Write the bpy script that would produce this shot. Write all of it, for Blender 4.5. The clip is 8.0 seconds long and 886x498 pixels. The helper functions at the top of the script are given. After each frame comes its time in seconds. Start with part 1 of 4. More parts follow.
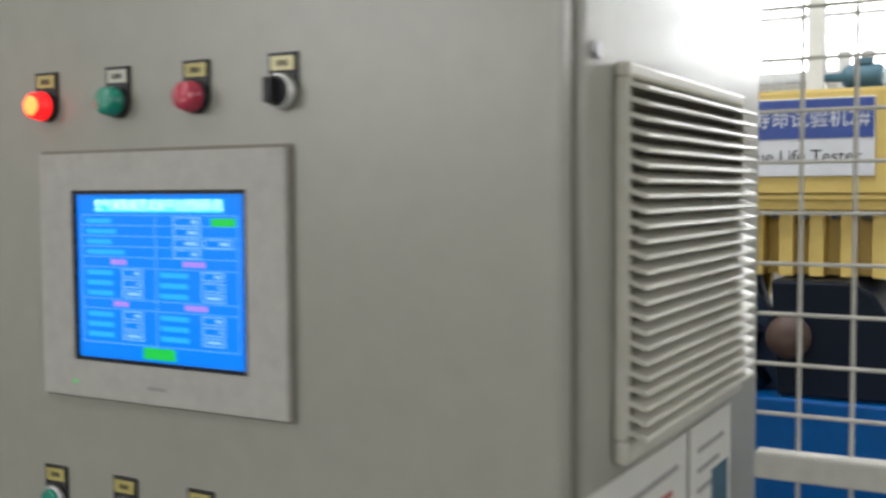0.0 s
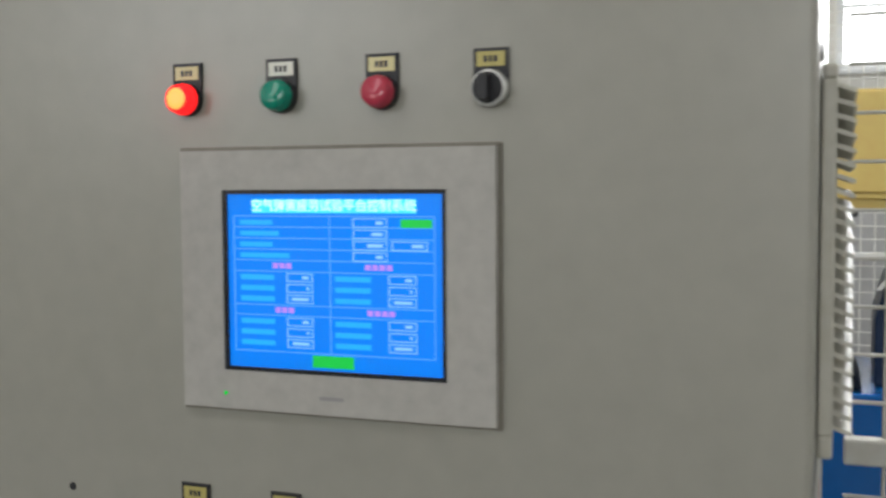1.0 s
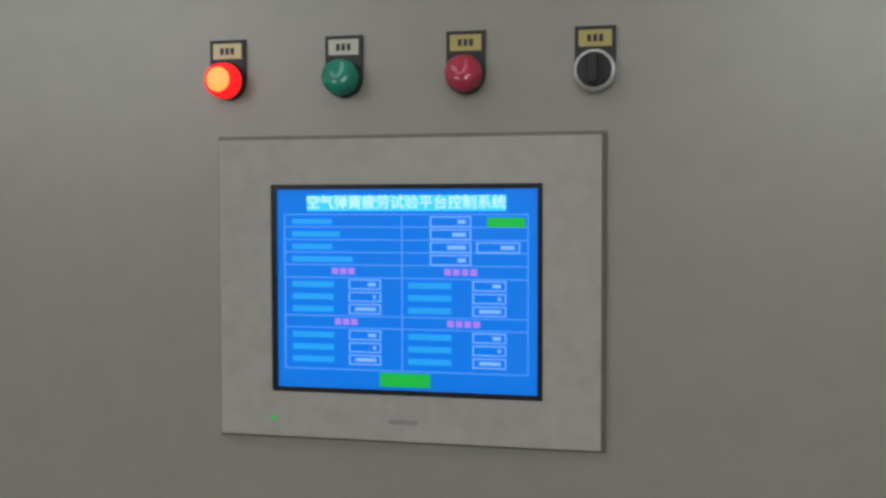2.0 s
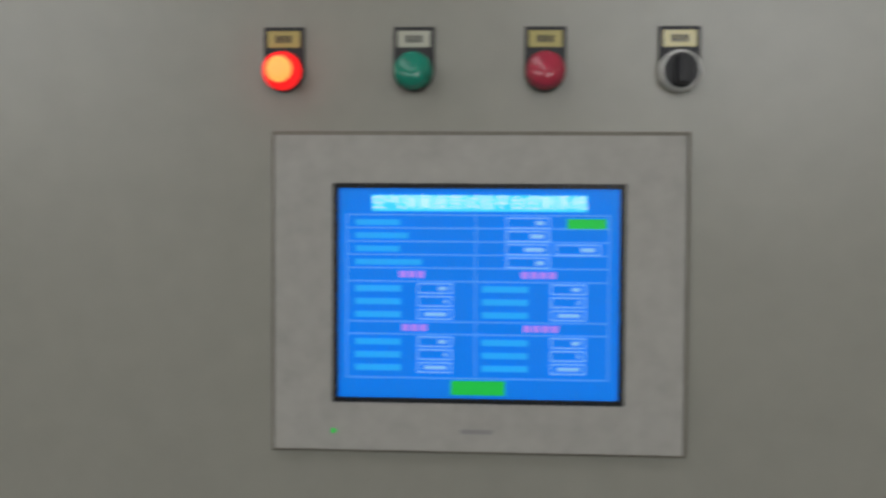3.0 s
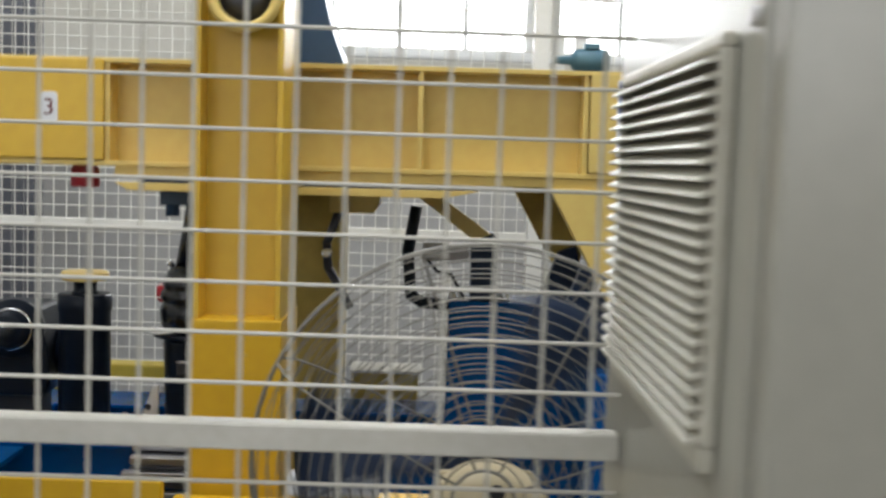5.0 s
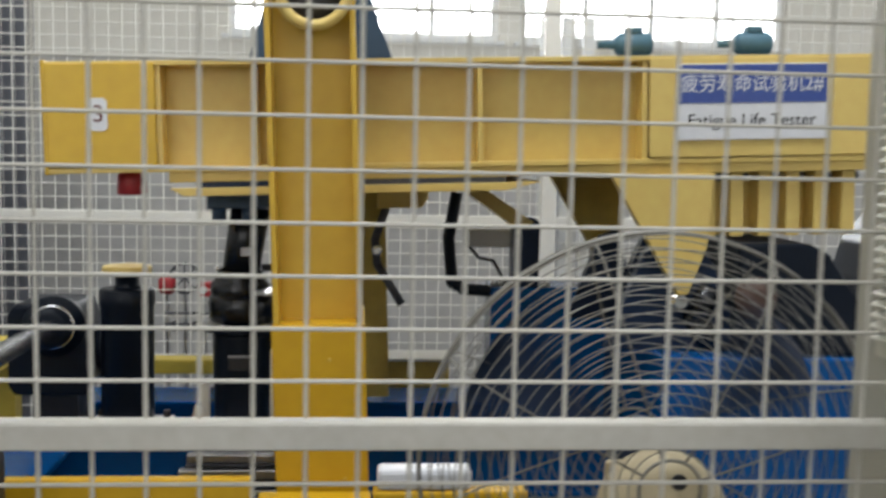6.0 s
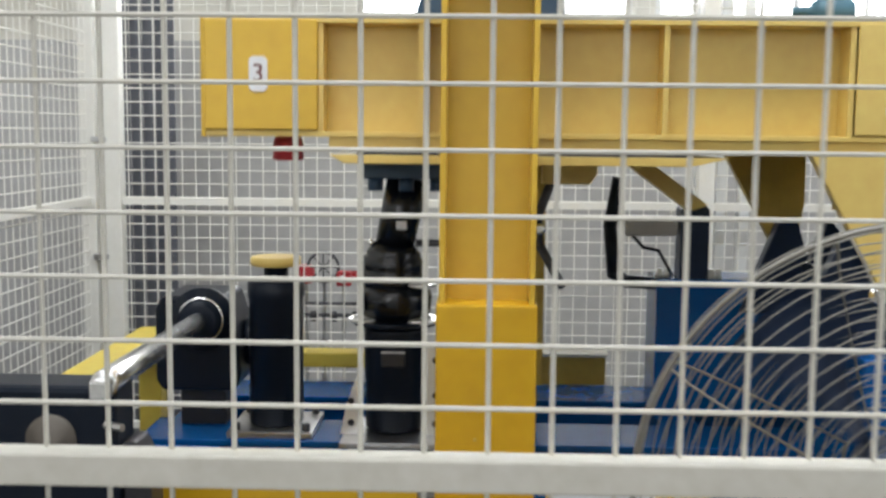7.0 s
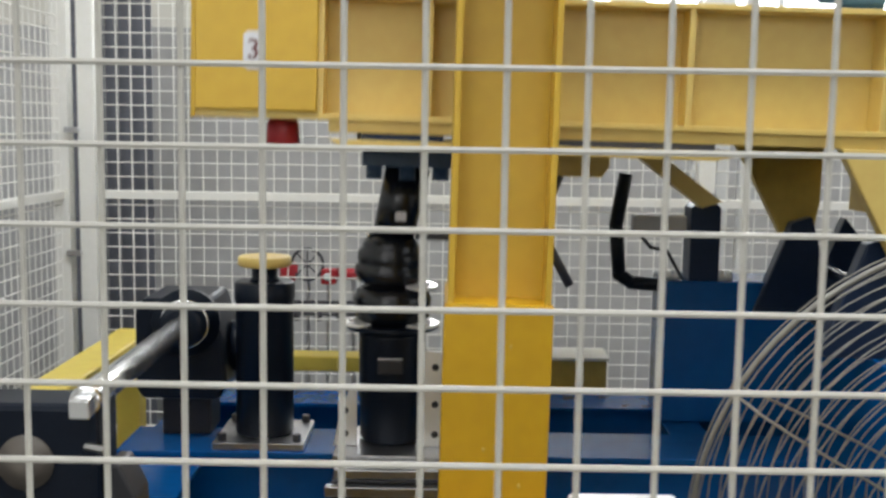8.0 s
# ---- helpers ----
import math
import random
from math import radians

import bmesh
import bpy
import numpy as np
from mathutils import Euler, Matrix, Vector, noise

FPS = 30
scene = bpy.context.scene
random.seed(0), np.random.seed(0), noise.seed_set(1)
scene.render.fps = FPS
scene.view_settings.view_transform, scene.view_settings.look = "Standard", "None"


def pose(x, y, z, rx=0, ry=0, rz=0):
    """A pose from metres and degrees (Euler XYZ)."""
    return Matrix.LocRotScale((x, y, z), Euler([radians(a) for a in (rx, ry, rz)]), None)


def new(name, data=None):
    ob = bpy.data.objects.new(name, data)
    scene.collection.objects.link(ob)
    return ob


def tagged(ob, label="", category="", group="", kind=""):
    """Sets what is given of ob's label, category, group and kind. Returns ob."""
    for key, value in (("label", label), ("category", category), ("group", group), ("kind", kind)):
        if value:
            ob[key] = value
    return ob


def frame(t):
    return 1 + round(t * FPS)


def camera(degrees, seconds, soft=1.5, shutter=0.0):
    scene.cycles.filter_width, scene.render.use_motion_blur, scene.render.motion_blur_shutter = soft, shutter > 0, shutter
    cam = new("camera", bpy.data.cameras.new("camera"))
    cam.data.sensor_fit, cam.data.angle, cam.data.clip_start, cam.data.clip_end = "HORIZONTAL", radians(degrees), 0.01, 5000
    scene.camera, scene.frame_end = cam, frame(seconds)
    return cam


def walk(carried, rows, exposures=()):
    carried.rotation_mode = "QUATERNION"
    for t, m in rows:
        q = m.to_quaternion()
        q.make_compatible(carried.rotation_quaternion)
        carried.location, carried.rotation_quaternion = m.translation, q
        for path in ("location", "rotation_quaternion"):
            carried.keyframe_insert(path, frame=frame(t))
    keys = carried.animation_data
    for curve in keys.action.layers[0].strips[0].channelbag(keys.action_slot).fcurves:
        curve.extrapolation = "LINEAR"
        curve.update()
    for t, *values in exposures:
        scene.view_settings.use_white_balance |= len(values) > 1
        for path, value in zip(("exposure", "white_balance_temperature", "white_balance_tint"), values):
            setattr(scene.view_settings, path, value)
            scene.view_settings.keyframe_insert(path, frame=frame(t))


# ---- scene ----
cam = camera(45.13, 8.0, soft=2.8, shutter=0.7)
PATH = [
    (0.0, 0.732, -0.749, 1.431, 29.50, -3.08, 0.33),
    (0.5, 0.560, -0.824, 1.429, 24.92, -2.57, 0.96),
    (1.0, 0.427, -0.868, 1.438, 20.34, -3.46, 0.35),
    (1.5, 0.301, -0.833, 1.425, 16.80, -2.97, 0.25),
    (3.0, 0.023, -0.817, 1.416, 3.52, -2.24, -0.36),
    (3.5, -0.162, -0.846, 1.451, -0.32, -5.14, -0.37),
    (4.0, -0.274, -0.810, 1.446, 2.04, -5.50, -0.34),
    (4.5, -0.457, -0.784, 1.440, 1.73, -4.89, -0.95),
    (4.7, -0.511, -0.744, 1.434, 1.09, -4.58, -1.65),
    (5.8, -0.981, -0.675, 1.429, -4.40, -4.83, -0.86),
    (6.0, -1.028, -0.656, 1.430, -4.43, -5.38, -1.17),
    (6.2, -1.068, -0.628, 1.428, -3.94, -5.91, -1.06),
    (6.5, -1.104, -0.588, 1.418, -2.36, -5.93, -1.16),
    (7.0, -1.160, -0.431, 1.420, 1.69, -6.26, -0.52),
    (7.5, -1.190, -0.315, 1.425, 0.83, -6.51, -0.46),
    (7.7, -1.214, -0.284, 1.415, 0.77, -6.19, -1.41),
    (8.0, -1.247, -0.248, 1.422, 0.17, -6.68, -0.91),
]
walk(cam, [(t, pose(x, y, z, 90 + p, r, w)) for t, x, y, z, w, p, r in PATH], exposures=[(0.0, -0.05), (0.5, 0.0), (1.0, -0.15), (1.5, -0.49), (3.0, -0.46), (3.5, 0.22), (4.0, 0.22), (4.7, 0.02), (6.0, -0.15), (6.5, 0.16), (7.0, 0.2), (7.5, 0.12), (8.0, 0.08)])

# ---- light: overcast sky through windows, plus added unseen rooflights and east windows ----
world = bpy.data.worlds.new("sky")
scene.world = world
world.use_nodes = True
wn = world.node_tree
sky = wn.nodes.new("ShaderNodeTexSky")
sky.sky_type, sky.sun_disc, sky.sun_elevation, sky.sun_rotation = "NISHITA", False, radians(40), radians(200)
wn.links.new(sky.outputs["Color"], wn.nodes["Background"].inputs["Color"])
wn.nodes["Background"].inputs["Strength"].default_value = 0.12


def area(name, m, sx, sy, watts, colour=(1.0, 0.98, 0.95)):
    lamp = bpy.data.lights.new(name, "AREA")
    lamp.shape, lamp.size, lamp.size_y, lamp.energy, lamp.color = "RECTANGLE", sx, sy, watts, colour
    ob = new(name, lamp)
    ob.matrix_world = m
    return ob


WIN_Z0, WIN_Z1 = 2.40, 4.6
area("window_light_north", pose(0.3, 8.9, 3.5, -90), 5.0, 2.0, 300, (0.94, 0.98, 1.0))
# east windows are unseen, added to light the cabinet's louvre side
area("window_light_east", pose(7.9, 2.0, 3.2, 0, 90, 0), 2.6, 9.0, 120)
# unseen rooflight, placed to light the machine's front faces
area("added_rooflight_lamp", pose(-1.2, 0.9, 5.88), 6.0, 1.6, 280, (0.94, 0.98, 1.0))
# second unseen rooflight, added to brighten cabinet and beam fronts
area("added_rooflight_front", pose(-2.2, -3.4, 5.88), 6.0, 1.6, 55)
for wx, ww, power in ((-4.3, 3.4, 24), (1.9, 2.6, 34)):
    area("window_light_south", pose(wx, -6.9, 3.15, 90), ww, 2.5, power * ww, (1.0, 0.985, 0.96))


# ---- materials ----
def material(name, colour, rough=0.5, metal=0.0, grain=0.06, scale=40.0, stain=0.12, bump=0.02, emit=0.0, coat=0.0, spec=0.5, vary=0.09):
    mat = bpy.data.materials.new(name)
    mat.use_nodes = True
    nt = mat.node_tree
    b = nt.nodes["Principled BSDF"]
    b.inputs["Roughness"].default_value, b.inputs["Metallic"].default_value = rough, metal
    b.inputs["Coat Weight"].default_value, b.inputs["Specular IOR Level"].default_value = coat, spec
    co = nt.nodes.new("ShaderNodeTexCoord")
    small, large = nt.nodes.new("ShaderNodeTexNoise"), nt.nodes.new("ShaderNodeTexNoise")
    small.inputs["Scale"].default_value, large.inputs["Scale"].default_value = scale, scale / 14
    small.inputs["Detail"].default_value, large.inputs["Detail"].default_value = 4, 5
    for n in (small, large):
        nt.links.new(co.outputs["Object"], n.inputs["Vector"])
    add = nt.nodes.new("ShaderNodeMix")
    add.data_type = "RGBA"
    add.inputs["A"].default_value = (*[c * (1 - stain) for c in colour], 1)
    add.inputs["B"].default_value = (*[min(1, c * (1 + stain)) for c in colour], 1)
    nt.links.new(large.outputs["Fac"], add.inputs["Factor"])
    fine = nt.nodes.new("ShaderNodeMix")
    fine.data_type, fine.blend_type = "RGBA", "OVERLAY"
    fine.inputs["Factor"].default_value = grain * 3
    nt.links.new(add.outputs["Result"], fine.inputs["A"])
    nt.links.new(small.outputs["Fac"], fine.inputs["B"])
    nt.links.new(fine.outputs["Result"], b.inputs["Base Color"])
    rr = nt.nodes.new("ShaderNodeMapRange")
    rr.inputs["To Min"].default_value, rr.inputs["To Max"].default_value = max(0.02, rough - vary), min(1, rough + vary)
    nt.links.new(large.outputs["Fac"], rr.inputs["Value"])
    nt.links.new(rr.outputs["Result"], b.inputs["Roughness"])
    if bump:
        bp = nt.nodes.new("ShaderNodeBump")
        bp.inputs["Strength"].default_value, bp.inputs["Distance"].default_value = bump * 4, 0.001
        nt.links.new(small.outputs["Fac"], bp.inputs["Height"])
        nt.links.new(bp.outputs["Normal"], b.inputs["Normal"])
    if emit:
        b.inputs["Emission Color"].default_value, b.inputs["Emission Strength"].default_value = (*colour, 1), emit
    return mat


CAB = material("cabinet_paint", (0.358, 0.350, 0.300), 0.29, spec=0.8, scale=34, stain=0.03, grain=0.03, bump=0.012, vary=0.02)
BEZEL = material("bezel_plastic", (0.47, 0.455, 0.42), 0.5, scale=70, stain=0.08)
GASKET = material("dusty_gasket", (0.24, 0.22, 0.185), 0.8, scale=90, stain=0.3)
LOUVRE = material("louvre_plastic", (0.60, 0.58, 0.50), 0.42, scale=60, stain=0.08)
BLACK = material("black_plastic", (0.018, 0.018, 0.022), 0.45, stain=0.3)
RUBBER = material("black_rubber", (0.006, 0.008, 0.013), 0.24, stain=0.3, spec=0.5)
BLACKPAINT = material("black_paint", (0.005, 0.009, 0.018), 0.36, stain=0.3, spec=0.22)
NAVY = material("navy_paint", (0.006, 0.018, 0.05), 0.4, stain=0.3, spec=0.35)
# beam yellow, paled to carry the window glare's haze in its colour
YELLOW_HAZED = material("hazed_yellow_paint", (0.70, 0.515, 0.155), 0.42, scale=25, stain=0.12, grain=0.05)
# same yellow with less haze mixed in, for beam end and channel
GOLD = material("golden_paint", (0.61, 0.385, 0.036), 0.4, scale=24, stain=0.14, grain=0.05)
LEMON = material("lemon_yellow_paint", (0.70, 0.54, 0.085), 0.38, scale=24, stain=0.12, grain=0.05)
# deep copy of the yellow for low parts, no haze in the colour
YELLOW_UNHAZED = material("unhazed_golden_paint", (0.58, 0.335, 0.010), 0.38, scale=22, stain=0.12, grain=0.05)
# stained yellow, darkened to olive to hold the rear parts' shade
YELLOW_SHADED_WORN = material("shaded_worn_yellow_paint", (0.50, 0.36, 0.08), 0.5, scale=18, stain=0.22, grain=0.09)
BLUE = material("blue_paint", (0.001, 0.078, 0.275), 0.20, scale=20, stain=0.25, spec=0.55)
SLATE = material("slate_blue_paint", (0.022, 0.055, 0.11), 0.4, stain=0.25)
TEAL = material("teal_motor_paint", (0.06, 0.145, 0.20), 0.45, stain=0.25)
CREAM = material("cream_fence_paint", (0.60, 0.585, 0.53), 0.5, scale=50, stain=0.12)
# lighter copy of the fence cream, backlight on far panels put into it
FARCREAM_LIT = material("backlit_fence_paint", (0.80, 0.79, 0.745), 0.5, scale=50, stain=0.10)
BEIGE = material("beige_paint", (0.50, 0.42, 0.27), 0.45, scale=20, stain=0.18)
DULL = material("dull_grey_cover", (0.085, 0.072, 0.06), 0.6, stain=0.3)
ALLOY = material("polished_alloy", (0.82, 0.82, 0.80), 0.36, metal=0.6, scale=80, stain=0.12)
STEEL = material("machined_steel", (0.52, 0.52, 0.53), 0.34, metal=1.0, scale=60, stain=0.15)
CHROME = material("chrome", (0.92, 0.93, 0.94), 0.2, metal=1.0, stain=0.03, bump=0)
DARKSTEEL = material("oily_dark_steel", (0.09, 0.09, 0.10), 0.42, metal=0.7, stain=0.3)
PAPER = material("white_paper", (0.72, 0.71, 0.66), 0.6, scale=30, stain=0.05)
INKGREY = material("grey_ink", (0.35, 0.33, 0.33), 0.7)
INKMAROON = material("maroon_ink", (0.12, 0.02, 0.018), 0.6)
INKRED = material("red_ink", (0.5, 0.12, 0.10), 0.7)
FLOOR = material("grey_epoxy_floor", (0.075, 0.078, 0.075), 0.35, scale=6, stain=0.2)
WALL = material("cream_wall_paint", (0.74, 0.72, 0.66), 0.8, scale=8, stain=0.06)
GREYWALL = material("grey_panel", (0.47, 0.465, 0.46), 0.7, scale=8, stain=0.06)
CEIL = material("ceiling_sheet", (0.62, 0.62, 0.61), 0.7, scale=5, stain=0.05)
CURTAIN = material("dark_grey_curtain", (0.135, 0.14, 0.165), 0.8, scale=12, stain=0.25)
RED = material("red_plastic", (0.40, 0.02, 0.03), 0.35, stain=0.15)
REDGLASS = material("red_lens", (0.52, 0.035, 0.075), 0.12, stain=0.1, bump=0, coat=0.5)
GREENGLASS = material("green_lens", (0.0, 0.27, 0.18), 0.15, stain=0.1, bump=0, coat=0.5)
LITRED = material("lit_red_lens", (1.0, 0.012, 0.014), 0.25, emit=1.3, stain=0.0, grain=0.0, bump=0)
LITCORE = material("lit_lamp_core", (1.0, 0.23, 0.05), 0.3, emit=2.4, stain=0.0, grain=0.0, bump=0)
BRASS = material("yellow_label", (0.55, 0.47, 0.16), 0.22, metal=0.0, stain=0.1, coat=0.6)
SILVERLABEL = material("silver_label", (0.62, 0.62, 0.52), 0.2, stain=0.1, coat=0.6)
SIGNBLUE = material("sign_blue", (0.035, 0.075, 0.30), 0.35, stain=0.05)
SIGNWHITE = material("sign_white", (0.70, 0.71, 0.74), 0.4, stain=0.05)
OLIVE = YELLOW_SHADED_WORN
SKYGLOW = material("overcast_sky", (0.95, 0.97, 1.0), 1.0, emit=6.0, stain=0.0, grain=0.0, bump=0)
FRAMEWHITE = material("window_frame_white", (0.75, 0.76, 0.76), 0.5, stain=0.05)
FANGREY = material("fan_wire_grey", (0.24, 0.228, 0.205), 0.42, metal=0.3, stain=0.2)
FANBLADE = material("fan_blade_blue", (0.006, 0.020, 0.06), 0.4, stain=0.2)
SCREEN = material("screen_blue", (0.001, 0.215, 0.92), 0.12, emit=0.60, stain=0.03, grain=0.0, bump=0)
SCREENRIM = material("screen_rim", (0.01, 0.012, 0.016), 0.25, bump=0)
S_CYAN = material("screen_cyan", (0.05, 0.62, 0.95), 0.2, emit=0.85, stain=0.0, grain=0.0, bump=0)
S_PALE = material("screen_pale_text", (0.75, 0.92, 1.0), 0.2, emit=0.9, stain=0.0, grain=0.0, bump=0)
S_FIELD = material("screen_field_line", (0.22, 0.50, 0.93), 0.2, emit=0.75, stain=0.0, grain=0.0, bump=0)
S_LINE = material("screen_line", (0.10, 0.36, 0.95), 0.2, emit=0.8, stain=0.0, grain=0.0, bump=0)
S_TEXT = material("screen_blue_text", (0.012, 0.36, 0.95), 0.2, emit=0.8, stain=0.0, grain=0.0, bump=0)
S_PINK = material("screen_pink_text", (0.42, 0.22, 0.85), 0.2, emit=0.8, stain=0.0, grain=0.0, bump=0)
S_GREEN = material("screen_green", (0.01, 0.50, 0.06), 0.2, emit=0.75, stain=0.0, grain=0.0, bump=0)


# ---- mesh helpers ----
def block(bm, x0, x1, y0, y1, z0, z1, bevel=0.0):
    vs = [bm.verts.new((x, y, z)) for x in (x0, x1) for y in (y0, y1) for z in (z0, z1)]
    fs = [bm.faces.new([vs[i] for i in q]) for q in ((0, 1, 3, 2), (4, 6, 7, 5), (0, 4, 5, 1), (2, 3, 7, 6), (0, 2, 6, 4), (1, 5, 7, 3))]
    if bevel:
        edges = list({e for f in fs for e in f.edges})
        bmesh.ops.bevel(bm, geom=edges, offset=bevel, segments=2, profile=0.5, affect="EDGES")
    return bm


def rod(bm, p0, p1, r0, r1=None, seg=20, caps=True):
    p0, p1 = Vector(p0), Vector(p1)
    r1 = r0 if r1 is None else r1
    q = (p1 - p0).to_track_quat("Z", "Y")
    rings = []
    for p, r in ((p0, r0), (p1, r1)):
        rings.append([bm.verts.new(p + q @ Vector((r * math.cos(a), r * math.sin(a), 0))) for a in [2 * math.pi * i / seg for i in range(seg)]])
    for i in range(seg):
        f = bm.faces.new((rings[0][i], rings[0][(i + 1) % seg], rings[1][(i + 1) % seg], rings[1][i]))
        f.smooth = seg > 8
    if caps:
        bm.faces.new(rings[0][::-1])
        bm.faces.new(rings[1])
    return bm


def lathe(bm, base, axis, profile, seg=28):
    """profile: (height along the axis, radius) from one end to the other."""
    base, q = Vector(base), Vector(axis).normalized().to_track_quat("Z", "Y")
    rings = []
    for h, r in profile:
        rings.append([bm.verts.new(base + q @ Vector((r * math.cos(2 * math.pi * i / seg), r * math.sin(2 * math.pi * i / seg), h))) for i in range(seg)])
    for a, b in zip(rings, rings[1:]):
        for i in range(seg):
            bm.faces.new((a[i], a[(i + 1) % seg], b[(i + 1) % seg], b[i])).smooth = True
    bm.faces.new(rings[0][::-1])
    bm.faces.new(rings[-1])
    return bm


def plate(bm, outline, y0, y1, bevel=0.0):
    """An upright plate: its outline in x, z, between two depths."""
    a = [bm.verts.new((x, y0, z)) for x, z in outline]
    b = [bm.verts.new((x, y1, z)) for x, z in outline]
    n = len(a)
    fs = [bm.faces.new(a), bm.faces.new(b[::-1])]
    for i in range(n):
        fs.append(bm.faces.new((a[i], b[i], b[(i + 1) % n], a[(i + 1) % n])))
    if bevel:
        bmesh.ops.bevel(bm, geom=list({e for f in fs for e in f.edges}), offset=bevel, segments=2, profile=0.5, affect="EDGES")
    return bm


def ring(bm, c, axis, R_, r_, seg=40, sub=8):
    c, q = Vector(c), Vector(axis).normalized().to_track_quat("Z", "Y")
    rows = []
    for i in range(seg):
        a = 2 * math.pi * i / seg
        rows.append([bm.verts.new(c + q @ Vector(((R_ + r_ * math.cos(b)) * math.cos(a), (R_ + r_ * math.cos(b)) * math.sin(a), r_ * math.sin(b)))) for b in [2 * math.pi * j / sub for j in range(sub)]])
    for i in range(seg):
        for j in range(sub):
            bm.faces.new((rows[i][j], rows[(i + 1) % seg][j], rows[(i + 1) % seg][(j + 1) % sub], rows[i][(j + 1) % sub])).smooth = True
    return bm


def tube(bm, pts, r, seg=10):
    for a, b in zip(pts, pts[1:]):
        rod(bm, a, b, r, seg=seg)
    for p in pts[1:-1]:
        bmesh.ops.create_icosphere(bm, subdivisions=2, radius=r * 1.02, matrix=Matrix.Translation(p))
    return bm


B = bmesh.new
PLACE = {}


def thing(name, at, label, category, group="", kind=""):
    ob = new(name)
    ob.location = at
    PLACE[ob] = Vector(at)
    return tagged(ob, label, category, group, kind)


def finish(bm, mat, at):
    bmesh.ops.translate(bm, verts=bm.verts, vec=-at)
    bmesh.ops.recalc_face_normals(bm, faces=bm.faces)
    me = bpy.data.meshes.new("mesh")
    bm.to_mesh(me)
    bm.free()
    me.materials.append(mat)
    return me


def part(name, bm, mat, parent, label="", kind=""):
    """One mesh under a thing or under a part; the bmesh is given in the world."""
    me = finish(bm, mat, PLACE[parent])
    me.name = name
    ob = new(name, me)
    ob.parent = parent
    PLACE[ob] = PLACE[parent]
    return tagged(ob, label, "", "", kind)


def solid(name, bm, mat, label, category, at=(0, 0, 0), group="", kind=""):
    me = finish(bm, mat, Vector(at))
    me.name = name
    ob = new(name, me)
    ob.location = at
    PLACE[ob] = Vector(at)
    return tagged(ob, label, category, group, kind)


def words(name, text, size, m, mat, parent, label="", stretch=1.0):
    cu = bpy.data.curves.new(name, "FONT")
    cu.body, cu.size, cu.align_x, cu.align_y, cu.extrude = text, size, "CENTER", "CENTER", size * 0.012
    tmp = bpy.data.objects.new("tmp", cu)
    scene.collection.objects.link(tmp)
    me = bpy.data.meshes.new_from_object(tmp.evaluated_get(bpy.context.evaluated_depsgraph_get()))
    bpy.data.objects.remove(tmp)
    me.transform(Matrix.Translation(-PLACE[parent]) @ m @ Matrix.Diagonal((stretch, 1, 1, 1)))
    me.materials.clear()
    me.materials.append(mat)
    ob = new(name, me)
    ob.parent = parent
    PLACE[ob] = PLACE[parent]
    return tagged(ob, label)


# ---- the hall ----
X0, X1, Y0, Y1, ZC = -7.0, 8.0, -7.0, 9.0, 6.0
solid("floor", block(B(), X0, X1, Y0, Y1, -0.1, 0), FLOOR, "grey painted concrete workshop floor", "floor", kind="structure")


def hall_wall_y(name, y0, y1, openings, mat):
    """A wall along x with openings (x0, x1) between the sill and head heights."""
    bm = B()
    block(bm, X0, X1, y0, y1, 0, WIN_Z0)
    block(bm, X0, X1, y0, y1, WIN_Z1, ZC)
    edges = [X0] + [v for o in openings for v in o] + [X1]
    for a, b in zip(edges[::2], edges[1::2]):
        block(bm, a, b, y0, y1, WIN_Z0, WIN_Z1)
    return solid(name, bm, mat, "cream painted workshop wall with a high window band", "wall", kind="structure")


NORTH = [(-2.2, 0.2), (0.39, 2.83)]
hall_wall_y("wall_north", Y1, Y1 + 0.2, NORTH, WALL)
hall_wall_y("wall_south", Y0 - 0.2, Y0, [(-6.0, -2.6), (0.6, 3.2)], WALL)
bm = B()
block(bm, X1, X1 + 0.2, Y0, Y1, 0, WIN_Z0)
block(bm, X1, X1 + 0.2, Y0, Y1, WIN_Z1, ZC)
for a, b in ((Y0, -2.5), (1.75, 2.25), (6.5, Y1)):
    block(bm, X1, X1 + 0.2, a, b, WIN_Z0, WIN_Z1)
solid("wall_east", bm, WALL, "unseen cream painted workshop wall with added high windows", "wall", kind="structure")
solid("wall_west", block(B(), X0 - 0.2, X0, Y0, Y1, 0, ZC), WALL, "plain cream painted workshop wall", "wall", kind="structure")
bm = B()
cuts = [Y0, -4.2, -2.6, 0.1, 1.7, Y1]
for a, b in ((cuts[0], cuts[1]), (cuts[2], cuts[3]), (cuts[4], cuts[5])):
    block(bm, X0, X1, a, b, ZC, ZC + 0.15)
for a, b in ((cuts[1], cuts[2]), (cuts[3], cuts[4])):
    x = -5.2 if a < 0 else -4.2
    block(bm, X0, x, a, b, ZC, ZC + 0.15)
    block(bm, x + 6.0, X1, a, b, ZC, ZC + 0.15)
solid("ceiling", bm, CEIL, "unseen grey sheet roof with two long added rooflights", "ceiling", kind="structure")
solid("backdrop", block(B(), -9, 9, Y1 + 1.5, Y1 + 1.52, 0.5, 7.5), SKYGLOW, "bright overcast sky outside the windows", "backdrop", kind="structure")

